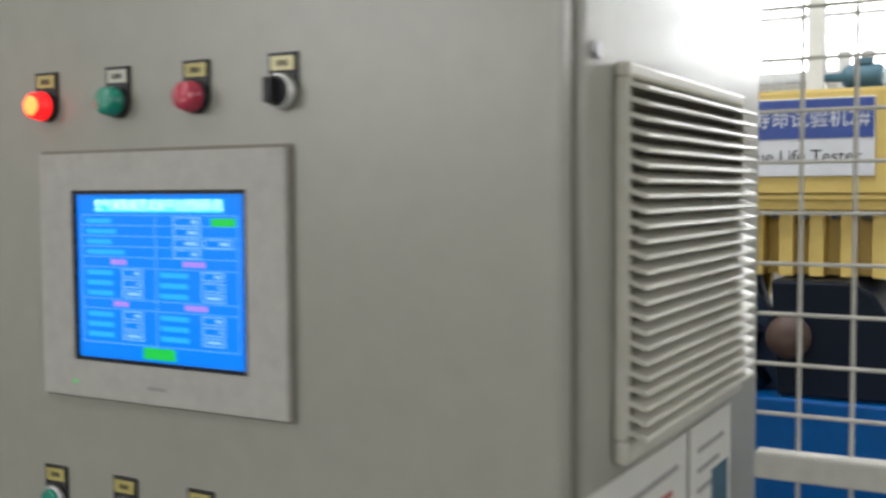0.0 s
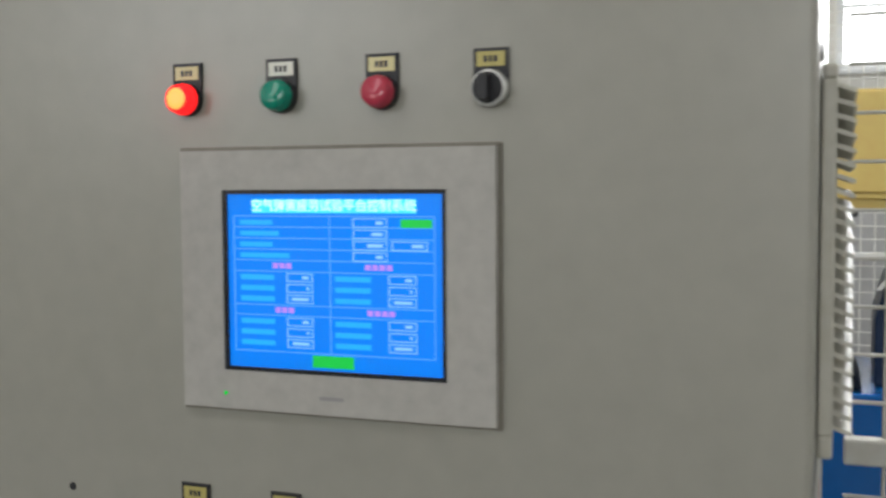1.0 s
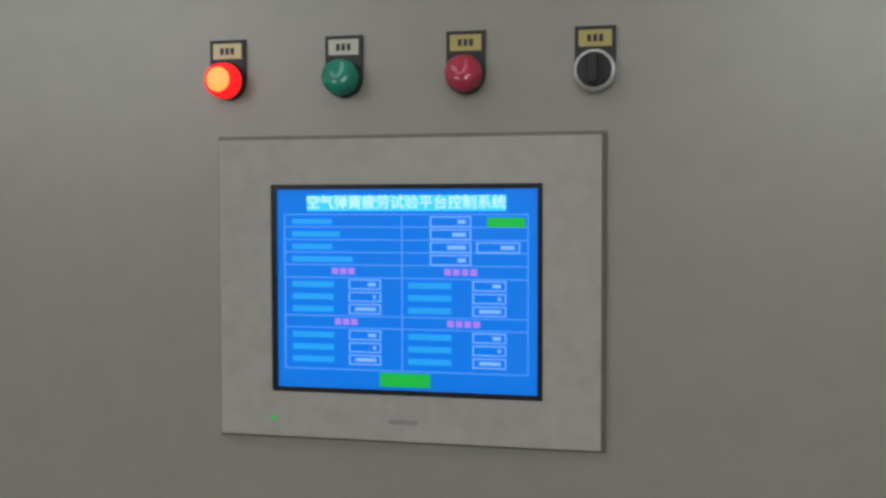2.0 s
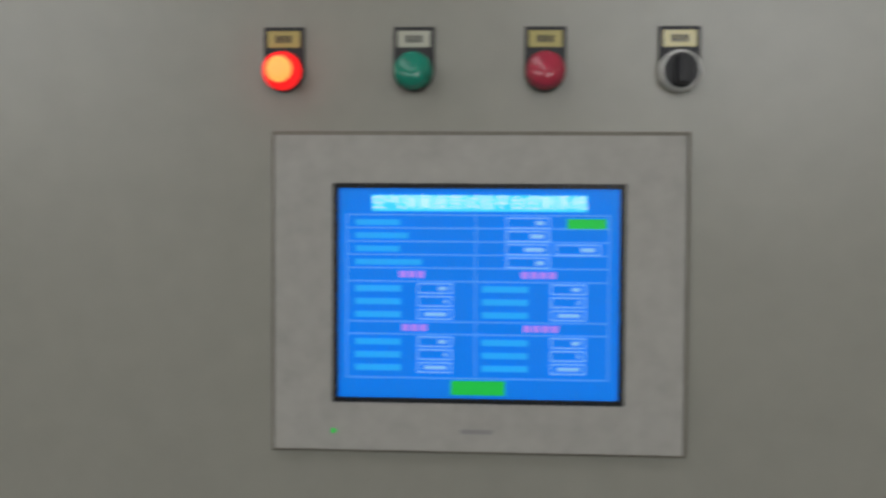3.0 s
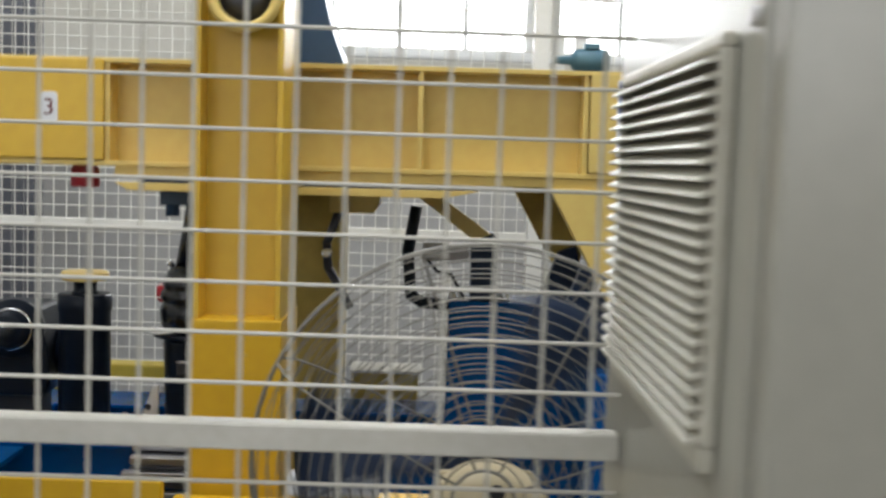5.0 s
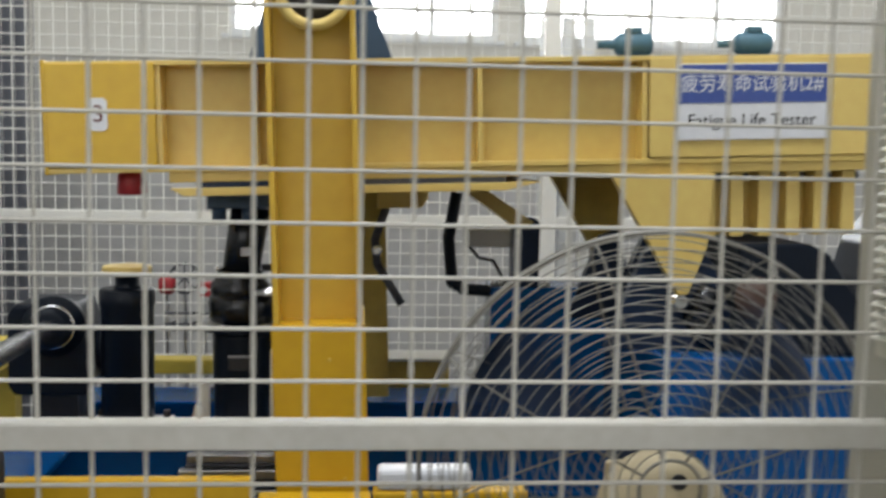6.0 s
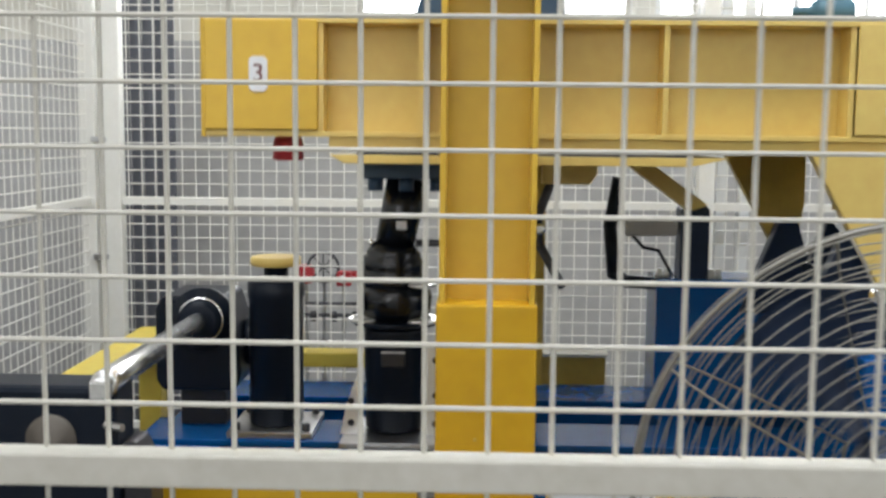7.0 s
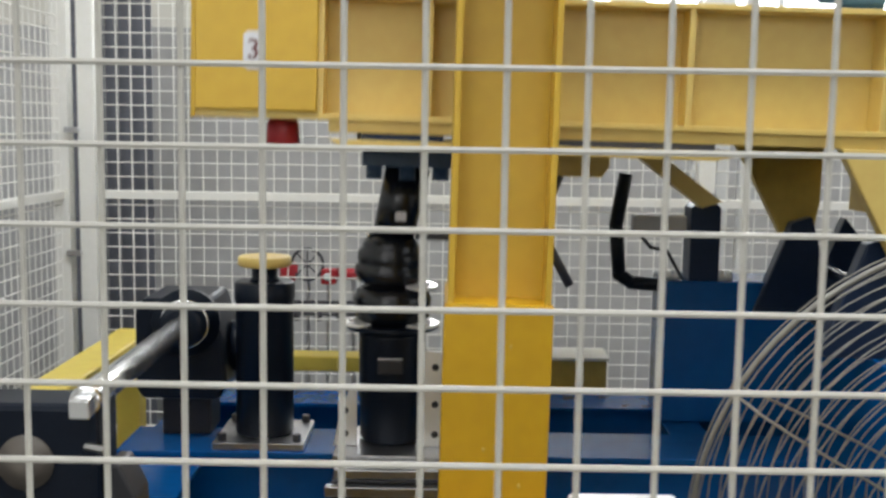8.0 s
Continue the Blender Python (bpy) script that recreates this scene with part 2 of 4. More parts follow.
for k, (a, b) in enumerate(NORTH):
    win = thing("window_%d" % (k + 1), ((a + b) / 2, Y1, WIN_Z0), "high white framed window onto a bright overcast sky", "window", kind="structure")
    bm = B()
    for z in (WIN_Z0 + 0.03, WIN_Z1 - 0.03):
        block(bm, a, b, Y1 + 0.05, Y1 + 0.11, z - 0.03, z + 0.03)
    for x in (a + 0.03, b - 0.03):
        block(bm, x - 0.03, x + 0.03, Y1 + 0.05, Y1 + 0.11, WIN_Z0 + 0.06, WIN_Z1 - 0.06)
    part("window_frame", bm, FRAMEWHITE, win)
    n = 4
    for i in range(1, n):
        x = a + (b - a) * i / n
        part("mullion", block(B(), x - 0.022, x + 0.022, Y1 + 0.055, Y1 + 0.105, WIN_Z0 + 0.06, WIN_Z1 - 0.06), FRAMEWHITE, win)
    for i in range(2):
        z = WIN_Z0 + 0.55 + 0.6 * i
        part("transom", block(B(), a + 0.06, b - 0.06, Y1 + 0.06, Y1 + 0.10, z - 0.015, z + 0.015), FRAMEWHITE, win)
    part("window_sill", block(B(), a - 0.05, b + 0.05, Y1 - 0.08, Y1 + 0.05, WIN_Z0 - 0.04, WIN_Z0 - 0.002, 0.005), FRAMEWHITE, win)

# ---- control cabinet ----
CX0, CX1, CD, CZ = -0.399, 0.411, 0.66, 1.95
cab = thing("control_cabinet", (0.0, 0.26, 0.0), "tall pale grey sheet steel control cabinet with a touch screen", "cabinet")
bm = B()
block(bm, CX0, CX1, 0.045, CD - 0.02, 0.10, CZ, 0.006)
part("body", bm, CAB, cab)
part("plinth", block(B(), CX0 + 0.01, CX1 - 0.01, 0.06, CD - 0.03, 0.0, 0.10), BLACK, cab, "black steel plinth")
part("gasket", block(B(), CX0 + 0.012, CX1 - 0.012, 0.026, 0.045, 0.12, CZ - 0.02), GASKET, cab, "dark rubber door gasket")
door = part("door", block(B(), CX0, CX1, 0.0, 0.026, 0.11, CZ - 0.01, 0.006), CAB, cab)
for sx, x in ((1, CX1), (-1, CX0)):
    for z in (1.545, 0.55):
        part("bolt", lathe(B(), (x - sx * 0.001, 0.072, z), (sx, 0, 0), ((0, 0.008), (0.003, 0.008), (0.005, 0.005))), STEEL, cab)


def louvre(sx, x, yb, reach):
    """Ventilation louvre on a cabinet side; sx is the side's outward direction."""
    e, ya, za, zb = 0.014, 0.112, 1.195, 1.54
    lv = thing("vent_louvre", (x, (ya + yb) / 2, za), "cream plastic filter louvre with many slanting slats on the cabinet side", "louvre", "side louvres")
    bm = B()
    w, top = 0.008, 0.013
    xa, xb = sorted((x + sx * 0.0015, x + sx * e))
    block(bm, xa, xb, ya, yb, zb - top, zb, 0.003)
    block(bm, xa, xb, ya, yb, za, za + top * 1.6, 0.003)
    block(bm, xa, xb, ya, ya + w, za + top * 1.6, zb - top, 0.002)
    block(bm, xa, xb, yb - w, yb, za + top * 1.6, zb - top, 0.002)
    part("frame", bm, LOUVRE, lv)
    part("filter_mat", block(B(), *sorted((x + sx * 0.001, x + sx * 0.004)), ya + w, yb - w, za + top, zb - top), GASKET, lv, "dark filter mat")
    n = 24
    h = (zb - za - 2.6 * top) / n
    bm = B()
    prof = [(0.004, 0.0), (0.004, -0.0035), (reach - 0.002, -0.0125), (reach, -0.011), (reach - 0.001, -0.0085)]
    va = [bm.verts.new((x + sx * px, ya + w * 0.5, pz)) for px, pz in prof]
    vb = [bm.verts.new((x + sx * px, yb - w * 0.5, pz)) for px, pz in prof]
    bm.faces.new(va), bm.faces.new(vb[::-1])
    for i in range(5):
        bm.faces.new((va[i], vb[i], vb[(i + 1) % 5], va[(i + 1) % 5]))
    me = finish(bm, LOUVRE, Vector((x, (ya + yb) / 2, 0)))
    for i in range(n):
        s = new("slat", me)
        s.parent = lv
        s.location = (0, 0, zb - top - i * h - za)
    return lv


louvre(1, CX1, 0.505, 0.030)
louvre(-1, CX0, 0.555, 0.024)

# papers taped below the louvre on the sunny side
for ya, yb, za, zb, ink in ((0.05, 0.325, 0.88, 1.182, INKRED), (0.335, 0.50, 0.93, 1.182, INKGREY)):
    sheet = thing("notice_sheet", (CX1, (ya + yb) / 2, za), "white printed paper sheet taped to the cabinet side", "notice", "taped notices")
    part("paper", block(B(), CX1 + 0.001, CX1 + 0.002, ya, yb, za, zb), PAPER, sheet)
    for i in range(5):
        z = zb - 0.03 - i * 0.022
        part("print_line", block(B(), CX1 + 0.002, CX1 + 0.0024, ya + 0.03, yb - 0.03 - 0.02 * (i % 3), z - 0.003, z + 0.003), ink if i % 2 else INKGREY, sheet)
part("colour_picture", block(B(), CX1 + 0.002, CX1 + 0.0025, 0.42, 0.485, 1.03, 1.12), TEAL, sheet, "small blue-green printed picture")

# ---- touch screen ----
SZ = 1.35
hmi = thing("touch_screen", (0.0, 0.0, SZ - 0.12), "grey framed industrial touch screen showing a blue data page", "screen")
part("gasket", block(B(), -0.1592, 0.1592, -0.003, -0.0005, SZ - 0.1238, SZ + 0.1238, 0.0008), GASKET, hmi, "dusty rubber gasket rim")
bm = B()
for x0, x1, z0, z1 in ((-0.1558, 0.1558, 0.0842, 0.1205), (-0.1558, 0.1558, -0.1205, -0.0842), (-0.1558, -0.1112, -0.0842, 0.0842), (0.1112, 0.1558, -0.0842, 0.0842)):
    block(bm, x0, x1, -0.009, -0.003, SZ + z0, SZ + z1)
part("bezel", bm, BEZEL, hmi)
bm = B()
for x0, x1, z0, z1 in ((-0.1112, 0.1112, 0.0802, 0.0842), (-0.1112, 0.1112, -0.0842, -0.0802), (-0.1112, -0.1068, -0.0802, 0.0802), (0.1068, 0.1112, -0.0802, 0.0802)):
    block(bm, x0, x1, -0.0075, -0.003, SZ + z0, SZ + z1)
part("screen_rim", bm, SCREENRIM, hmi)
part("display", block(B(), -0.1068, 0.1068, -0.0055, -0.003, SZ - 0.0802, SZ + 0.0802), SCREEN, hmi, "glowing blue display")


def px(u, v):
    """A place on the display from fractions of its width and height."""
    return -0.1068 + 0.2136 * u, SZ + 0.0802 - 0.1604 * v


def bar(name, u0, u1, v0, v1, mat, lift=0.0004):
    xa, za = px(u0, v1)
    xb, zb = px(u1, v0)
    return part(name, block(B(), xa, xb, -0.0056 - lift, -0.0054, za, zb), mat, hmi)


bar("title_bar", 0.12, 0.885, 0.03, 0.108, S_CYAN)
xt, zt = px(0.5025, 0.069)
words("title_text", "空气弹簧疲劳试验平台控制系统", 0.0115, pose(xt, -0.0064, zt, 90), S_PALE, hmi, stretch=1.02)
bar("status_button", 0.815, 0.955, 0.14, 0.188, S_GREEN)
bar("page_button", 0.405, 0.60, 0.915, 0.985, S_GREEN)
for v in (0.125, 0.188, 0.252, 0.315, 0.378, 0.442, 0.635, 0.695, 0.905):
    bar("table_line", 0.03, 0.965, v - 0.0022, v + 0.0022, S_LINE, 0.0002)
for u in (0.03, 0.492, 0.965):
    bar("table_line", u - 0.0016, u + 0.0016, 0.125, 0.905, S_LINE, 0.0003)


def field(u0, u1, v0, v1, ink):
    for a in ((u0, u1, v0, v0 + 0.005), (u0, u1, v1 - 0.005, v1), (u0, u0 + 0.004, v0, v1), (u1 - 0.004, u1, v0, v1)):
        bar("field_edge", *a, S_FIELD, 0.0005)
    bar("value_bar", u1 - ink, u1 - 0.02, v0 + 0.016, v1 - 0.016, S_FIELD, 0.0005)


for i in range(4):
    v = 0.135 + 0.063 * i
    bar("label_bar", 0.06, 0.22 + 0.03 * (i % 2) + 0.05 * (i == 3), v + 0.012, v + 0.04, S_TEXT)
    field(0.60, 0.755, v, v + 0.052, 0.05 + 0.02 * (i % 3))
field(0.775, 0.935, 0.261, 0.313, 0.07)
for u, v, w in ((0.22, 0.39, 0.095), (0.655, 0.39, 0.13), (0.23, 0.645, 0.095), (0.665, 0.645, 0.13)):
    n = round(w / 0.032)
    for i in range(n):
        bar("heading_stroke", u + i * w / n, u + i * w / n + 0.024, v + 0.003, v + 0.034, S_PINK)
for k, (u, v0) in enumerate(((0.06, 0.45), (0.515, 0.45), (0.06, 0.705), (0.515, 0.705))):
    for i in range(3):
        v = v0 + 0.062 * i
        bar("label_bar", u, u + 0.165, v + 0.012, v + 0.042, S_TEXT)
        f0 = u + (0.225 if k % 2 == 0 else 0.245)
        field(f0, f0 + 0.125, v, v + 0.05, (0.05, 0.03, 0.10)[i])
part("indicator_dot", lathe(B(), (-0.110, -0.009, SZ - 0.106), (0, -1, 0), ((0, 0.002), (0.0008, 0.002)), 10), S_GREEN, hmi, "tiny green power light")
part("maker_mark", block(B(), -0.012, 0.012, -0.0094, -0.009, SZ - 0.107, SZ - 0.1035), INKGREY, hmi)


# ---- push buttons on the door ----
def legend(at, x, z, label, plate_mat):
    th = thing(at, (x, 0, z), label, "button", "panel buttons")
    bm = B()
    out = [(x - 0.0155, z + 0.018)] + [(x - 0.0155 * math.cos(a), z - 0.0155 * math.sin(a)) for a in [math.pi * i / 12 for i in range(13)]] + [(x + 0.0155, z + 0.018), (x + 0.0155, z + 0.034), (x - 0.0155, z + 0.034)]
    plate(bm, out, -0.003, -0.0005)
    part("legend_plate", bm, BLACK, th)
    part("name_label", block(B(), x - 0.0125, x + 0.0125, -0.0038, -0.003, z + 0.0185, z + 0.031), plate_mat, th, "shiny engraved label")
    for k in range(3):
        part("print_bar", block(B(), x - 0.006 + 0.0045 * k, x - 0.003 + 0.0045 * k, -0.0041, -0.0038, z + 0.022, z + 0.0275), BLACK, th)
    return th


def lens(th, x, z, mat, core=None):
    part("collar", lathe(B(), (x, -0.003, z), (0, -1, 0), ((0, 0.0150), (0.005, 0.0150), (0.006, 0.0138))), BLACK, th)
    part("lens", lathe(B(), (x, -0.008, z), (0, -1, 0), ((0, 0.0146), (0.004, 0.0146), (0.005, 0.0134), (0.012, 0.0130), (0.0138, 0.0116), (0.0142, 0.0))), mat, th)
    if core:
        part("lamp_core", lathe(B(), (x, -0.0222, z), (0, -1, 0), ((0, 0.0100), (0.0006, 0.0096), (0.0009, 0.005))), core, th, "bright orange lamp glow")


BZ = 1.5190
for x, mat, core, lab, lm in ((-0.150, LITRED, LITCORE, "lit red pilot lamp with a black legend plate", BRASS), (-0.050, GREENGLASS, None, "unlit green pilot lamp with a black legend plate", SILVERLABEL), (0.0497, REDGLASS, None, "unlit dark red pilot lamp with a black legend plate", BRASS)):
    th = legend("pilot_lamp", x, BZ, lab, lm)
    lens(th, x, BZ, mat, core)
th = legend("selector_switch", 0.150, BZ, "black rotary selector switch with a silver collar", BRASS)
part("collar", lathe(B(), (0.150, -0.003, BZ), (0, -1, 0), ((0, 0.0160), (0.008, 0.0156), (0.0095, 0.0136))), ALLOY, th, "silver collar")
bm = lathe(B(), (0.150, -0.008, BZ), (0, -1, 0), ((0, 0.0134), (0.006, 0.0132), (0.007, 0.0124)))
block(bm, 0.146, 0.154, -0.027, -0.014, BZ - 0.011, BZ + 0.011, 0.0015)
part("knob", bm, BLACK, th)
for x, mat, nm in ((-0.150, GREENGLASS, "green"), (-0.052, REDGLASS, "red"), (0.046, BLACK, "black")):
    th = legend("push_button", x, 1.118, "%s push button with a yellow label on the cabinet door" % nm, BRASS)
    part("collar", lathe(B(), (x, -0.003, 1.118), (0, -1, 0), ((0, 0.0150), (0.006, 0.0146), (0.007, 0.0125))), STEEL, th)
    part("button", lathe(B(), (x, -0.008, 1.118), (0, -1, 0), ((0, 0.0118), (0.005, 0.0112), (0.006, 0.009))), mat, th)
part("drilled_hole", lathe(B(), (-0.297, 0.0005, 1.135), (0, -1, 0), ((0, 0.004), (0.0012, 0.004)), 12), BLACK, door, "small black screw hole")

# ---- front guard fence ----
FY, P, FX, FZ = 0.53, 0.0591, -0.1988, 1.1673
RAIL0, RAIL1 = 1.0913, 1.1231
WIRE_R = 0.0026
zlo, zhi = 0.10, 2.15


def shared(name, me, parent, loc):
    ob = new(name, me)
    ob.parent, ob.location = parent, loc
    return ob


vert = finish(rod(B(), (0, 0, zlo), (0, 0, zhi), WIRE_R, seg=6), CREAM, Vector((0, 0, 0)))


def front_fence(xl, xr, first, label):
    """A welded wire panel beside the cabinet."""
    fe = thing("guard_fence", ((xl + xr) / 2, FY, 0.0), label, "fence", "guard fences")
    o = PLACE[fe]
    hori = finish(rod(B(), (xl, 0, 0), (xr, 0, 0), WIRE_R, seg=6), CREAM, Vector((0, 0, 0)))
    for i in range(math.ceil((xl - first) / P), math.floor((xr - first) / P) + 1):
        shared("wire", vert, fe, (first + i * P - o.x, 0.003, 0))
    for j in range(-17, 17):
        z = FZ + j * P
        if zlo < z < zhi and not RAIL0 - 0.01 < z < RAIL1 + 0.01:
            shared("wire", hori, fe, (-o.x, -0.002, z))
    for z0, z1 in ((RAIL0, RAIL1), (zhi, zhi + 0.03), (zlo - 0.03, zlo)):
        part("rail", block(B(), xl, xr, FY - 0.018, FY + 0.012, z0, z1, 0.003), CREAM, fe)
    return fe


left = front_fence(-2.72, CX0 - 0.003, FX, "cream painted welded wire guard fence between cabinet and corner")
part("post", block(B(), -2.76, -2.72, FY - 0.02, FY + 0.02, 0, zhi + 0.04, 0.003), CREAM, left)
right = front_fence(CX1 + 0.026, 1.90, 0.484, "cream painted welded wire guard fence beyond the cabinet")
part("post", block(B(), 1.90, 1.94, FY - 0.02, FY + 0.02, 0, zhi + 0.04, 0.003), CREAM, right)


def far_fence(name, a, b, z0, z1, label):
    """A guard fence panel between two plan points."""
    a, b = Vector((*a, 0)), Vector((*b, 0))
    fe = thing(name, tuple((a + b) / 2), label, "fence", "guard fences")
    d = (b - a).normalized()
    nrm = Vector((-d.y, d.x, 0))
    L = (b - a).length
    bm = B()
    k = 0
    while k * P < L:
        p = a + d * (k * P)
        rod(bm, p + Vector((0, 0, z0)), p + Vector((0, 0, z1)), 0.0030, seg=4, caps=False)
        k += 1
    k = 0
    while z0 + k * P < z1:
        h = Vector((0, 0, z0 + k * P))
        rod(bm, a + h + nrm * 0.004, b + h + nrm * 0.004, 0.0030, seg=4, caps=False)
        k += 1
    part("wire_mesh", bm, FARCREAM_LIT, fe, kind="stuff")
    for z in (z0 - 0.015, 1.107, z1 + 0.015):
        bm = B()
        h = Vector((0, 0, z))
        vs = []
        for p in (a, b):
            for s, t in ((-1, -1), (1, -1), (1, 1), (-1, 1)):
                vs.append(bm.verts.new(p + h + nrm * 0.015 * s + Vector((0, 0, 0.015 * t))))
        bm.faces.new(vs[:4]), bm.faces.new(vs[4:])
        for i in range(4):
            bm.faces.new((vs[i], vs[(i + 1) % 4], vs[4 + (i + 1) % 4], vs[4 + i]))
        part("rail", bm, FARCREAM_LIT, fe)
    n = max(1, round(L / 2.4))
    for i in range(n + 1):
        p = a + d * (L * i / n)
        part("post", block(B(), p.x - 0.035, p.x + 0.035, p.y - 0.035, p.y + 0.035, 0, z1 + 0.05, 0.004), FARCREAM_LIT, fe)
    return fe


RY = 4.2
far_fence("guard_fence", (-2.73, RY), (2.4, RY), 0.12, 2.4, "cream wire guard fence closing the back of the test cell")
side = far_fence("guard_fence", (-2.84, 0.62), (-2.84, RY), 0.12, 2.4, "cream wire guard fence along the side of the test cell")
for z in (1.375, 0.865):
    part("clip", block(B(), -2.815, -2.755, RY - 0.06, RY - 0.035, z - 0.012, z + 0.012, 0.003), STEEL, side, "small steel panel clip")

# ---- rocking beam of the test machine ----
PIV = (-0.08, 2.7, 0.98)
beam = thing("rocking_beam", PIV, "yellow painted steel rocking beam with an upright and a sign", "machine beam")
BX0, BX1 = -1.86, 0.56
for nm, ya, yb, face in (("front_girder", 2.34, 2.52, 1), ("rear_girder", 2.92, 3.10, -1)):
    bm = B()
    block(bm, BX0, BX1, ya, yb, 1.694, 1.708, 0.002)
    block(bm, BX0, BX1, ya, yb, 1.403, 1.417, 0.002)
    block(bm, BX0, BX1, ya + 0.085, ya + 0.097, 1.417, 1.694)
    part(nm, bm, YELLOW_HAZED, beam)
    for x in (-1.56, -1.30, -0.672, -0.201):
        part("stiffener", block(B(), x - 0.007, x + 0.007, ya + 0.006, ya + 0.085, 1.417, 1.694), YELLOW_HAZED, beam)
part("end_cover", block(B(), BX0, -1.567, 2.334, 2.344, 1.42, 1.702, 0.003), GOLD, beam)
part("sign_backing", block(B(), -0.19, BX1, 2.336, 2.346, 1.42, 1.702, 0.003), YELLOW_HAZED, beam)
part("end_plate", block(B(), BX0 - 0.012, BX0, 2.34, 3.10, 1.40, 1.712, 0.003), GOLD, beam)
part("packing_plate", block(B(), -1.54, BX1, 2.35, 3.09, 1.374, 1.403, 0.003), YELLOW_HAZED, beam)
# dark strips fill the slot gap between the two plates
part("slot_strip", block(B(), -1.46, -1.26, 2.352, 2.60, 1.358, 1.374), NAVY, beam, "dark blue strip filling the slot")
part("slot_strip", block(B(), -1.0, -0.60, 2.352, 2.60, 1.358, 1.374), DARKSTEEL, beam, "dark strip filling the slot")
part("spacer", block(B(), -1.53, -1.47, 2.36, 2.6, 1.358, 1.374), STEEL, beam)
part("lower_plate", plate(B(), [(-1.54, 1.358), (-1.50, 1.335), (-0.60, 1.335), (-0.50, 1.358)], 2.34, 3.05, 0.002), YELLOW_HAZED, beam)
# upright: an open channel above, a closed box below
CXL, CXR, CY = -1.239, -1.015, 2.02
bm = B()
block(bm, CXL, CXL + 0.014, CY, 2.33, 1.02, 2.10, 0.002)
block(bm, CXR - 0.014, CXR, CY, 2.33, 1.02, 2.10, 0.002)
block(bm, CXL + 0.014, CXR - 0.014, CY + 0.085, CY + 0.099, 1.02, 2.10)
part("upright_channel", bm, GOLD, beam)
# deeper gold here, since only the upper yellows have haze painted in
part("upright_box", block(B(), CXL - 0.006, CXR + 0.006, CY - 0.008, 2.33, 0.42, 1.02, 0.004), YELLOW_UNHAZED, beam, "deeper golden box section")
for x, z in ((-1.10, 0.93), (-1.15, 0.70), (-1.07, 0.62)):
    part("stud", lathe(B(), (x, CY - 0.008, z), (0, -1, 0), ((0, 0.004), (0.003, 0.003)), 8), YELLOW_SHADED_WORN, beam)
rng = part("bearing_ring", ring(B(), (-1.115, CY - 0.006, 1.845), (0, 1, 0), 0.082, 0.014), YELLOW_HAZED, beam)
part("bearing", lathe(B(), (-1.115, CY + 0.05, 1.845), (0, -1, 0), ((0, 0.078), (0.04, 0.078), (0.045, 0.05), (0.06, 0.048), (0.065, 0.0))), DARKSTEEL, rng, "dark steel bearing")
# rear yellow steel, its shade painted in as olive
part("rear_upright", block(B(), -1.10, -0.93, 2.98, 3.08, 0.60, 1.36, 0.004), OLIVE, beam)
# sign and number plate
sg = part("sign_board", block(B(), -0.115, 0.326, 2.328, 2.336, 1.468, 1.683, 0.002), SIGNWHITE, beam, "blue and white machine sign")
part("sign_band", block(B(), -0.112, 0.323, 2.3265, 2.328, 1.572, 1.680), SIGNBLUE, sg, "blue title band")
words("sign_title", "疲劳寿命试验机2#", 0.056, pose(0.105, 2.3258, 1.624, 90), SIGNWHITE, sg, stretch=0.92)
words("sign_subtitle", "Fatigue Life Tester", 0.050, pose(0.105, 2.3275, 1.522, 90), BLACK, sg)
nb = part("number_plate", plate(B(), [(-1.72 + 0.024 * sx * c1, 1.563 + (0.036 * sz + 0.009 * sz * c2)) for sx, sz, c1, c2 in ((-1, 1, 1, 0), (-1, 1, 0.6, 1), (1, 1, 0.6, 1), (1, 1, 1, 0), (1, -1, 1, 0), (1, -1, 0.6, 1), (-1, -1, 0.6, 1), (-1, -1, 1, 0))], 2.331, 2.334), SIGNWHITE, beam, "white number sticker")
words("number", "3", 0.066, pose(-1.72, 2.3305, 1.563, 90), INKMAROON, nb)
part("signal_lamp", lathe(B(), (-1.672, 2.5, 1.403), (0, 0, -1), ((0, 0.034), (0.012, 0.040), (0.060, 0.043), (0.066, 0.038))), RED, beam, "red signal lamp hanging below")
# knife-edge brackets at the pivot
part("pivot_bracket", plate(B(), [(-0.30, 1.374), (0.0, 1.374), (-0.02, 1.16), (-0.075, 1.024), (-0.105, 1.024)], 2.335, 2.375, 0.003), YELLOW_HAZED, beam)
part("pivot_bracket", plate(B(), [(-0.36, 1.374), (-0.09, 1.374), (-0.09, 1.2), (-0.12, 1.0), (-0.15, 1.0)], 3.05, 3.09, 0.003), OLIVE, beam)
part("counterweight", block(B(), -0.02, 0.45, 2.46, 3.0, 1.185, 1.374, 0.004), YELLOW_HAZED, beam)
for i in range(6):
    x = 0.0 + 0.084 * i
    part("weight_rib", block(B(), x - 0.02, x + 0.02, 2.385, 2.46, 1.185, 1.374, 0.003), YELLOW_HAZED, beam)
    part("rib_bolt", rod(B(), (x + 0.042, 2.458, 1.358), (x + 0.042, 2.43, 1.358), 0.013, seg=6), DARKSTEEL, beam)
bm = plate(B(), [(-0.70, 1.335), (-0.62, 1.335), (-0.43, 1.20), (-0.49, 1.18)], 2.90, 2.96, 0.003)
part("diagonal_brace", bm, YELLOW_HAZED, beam)
part("gusset", plate(B(), [(-0.96, 1.335), (-0.80, 1.335), (-0.80, 1.30), (-0.82, 1.27), (-0.96, 1.27)], 2.7, 2.78, 0.003), YELLOW_HAZED, beam)
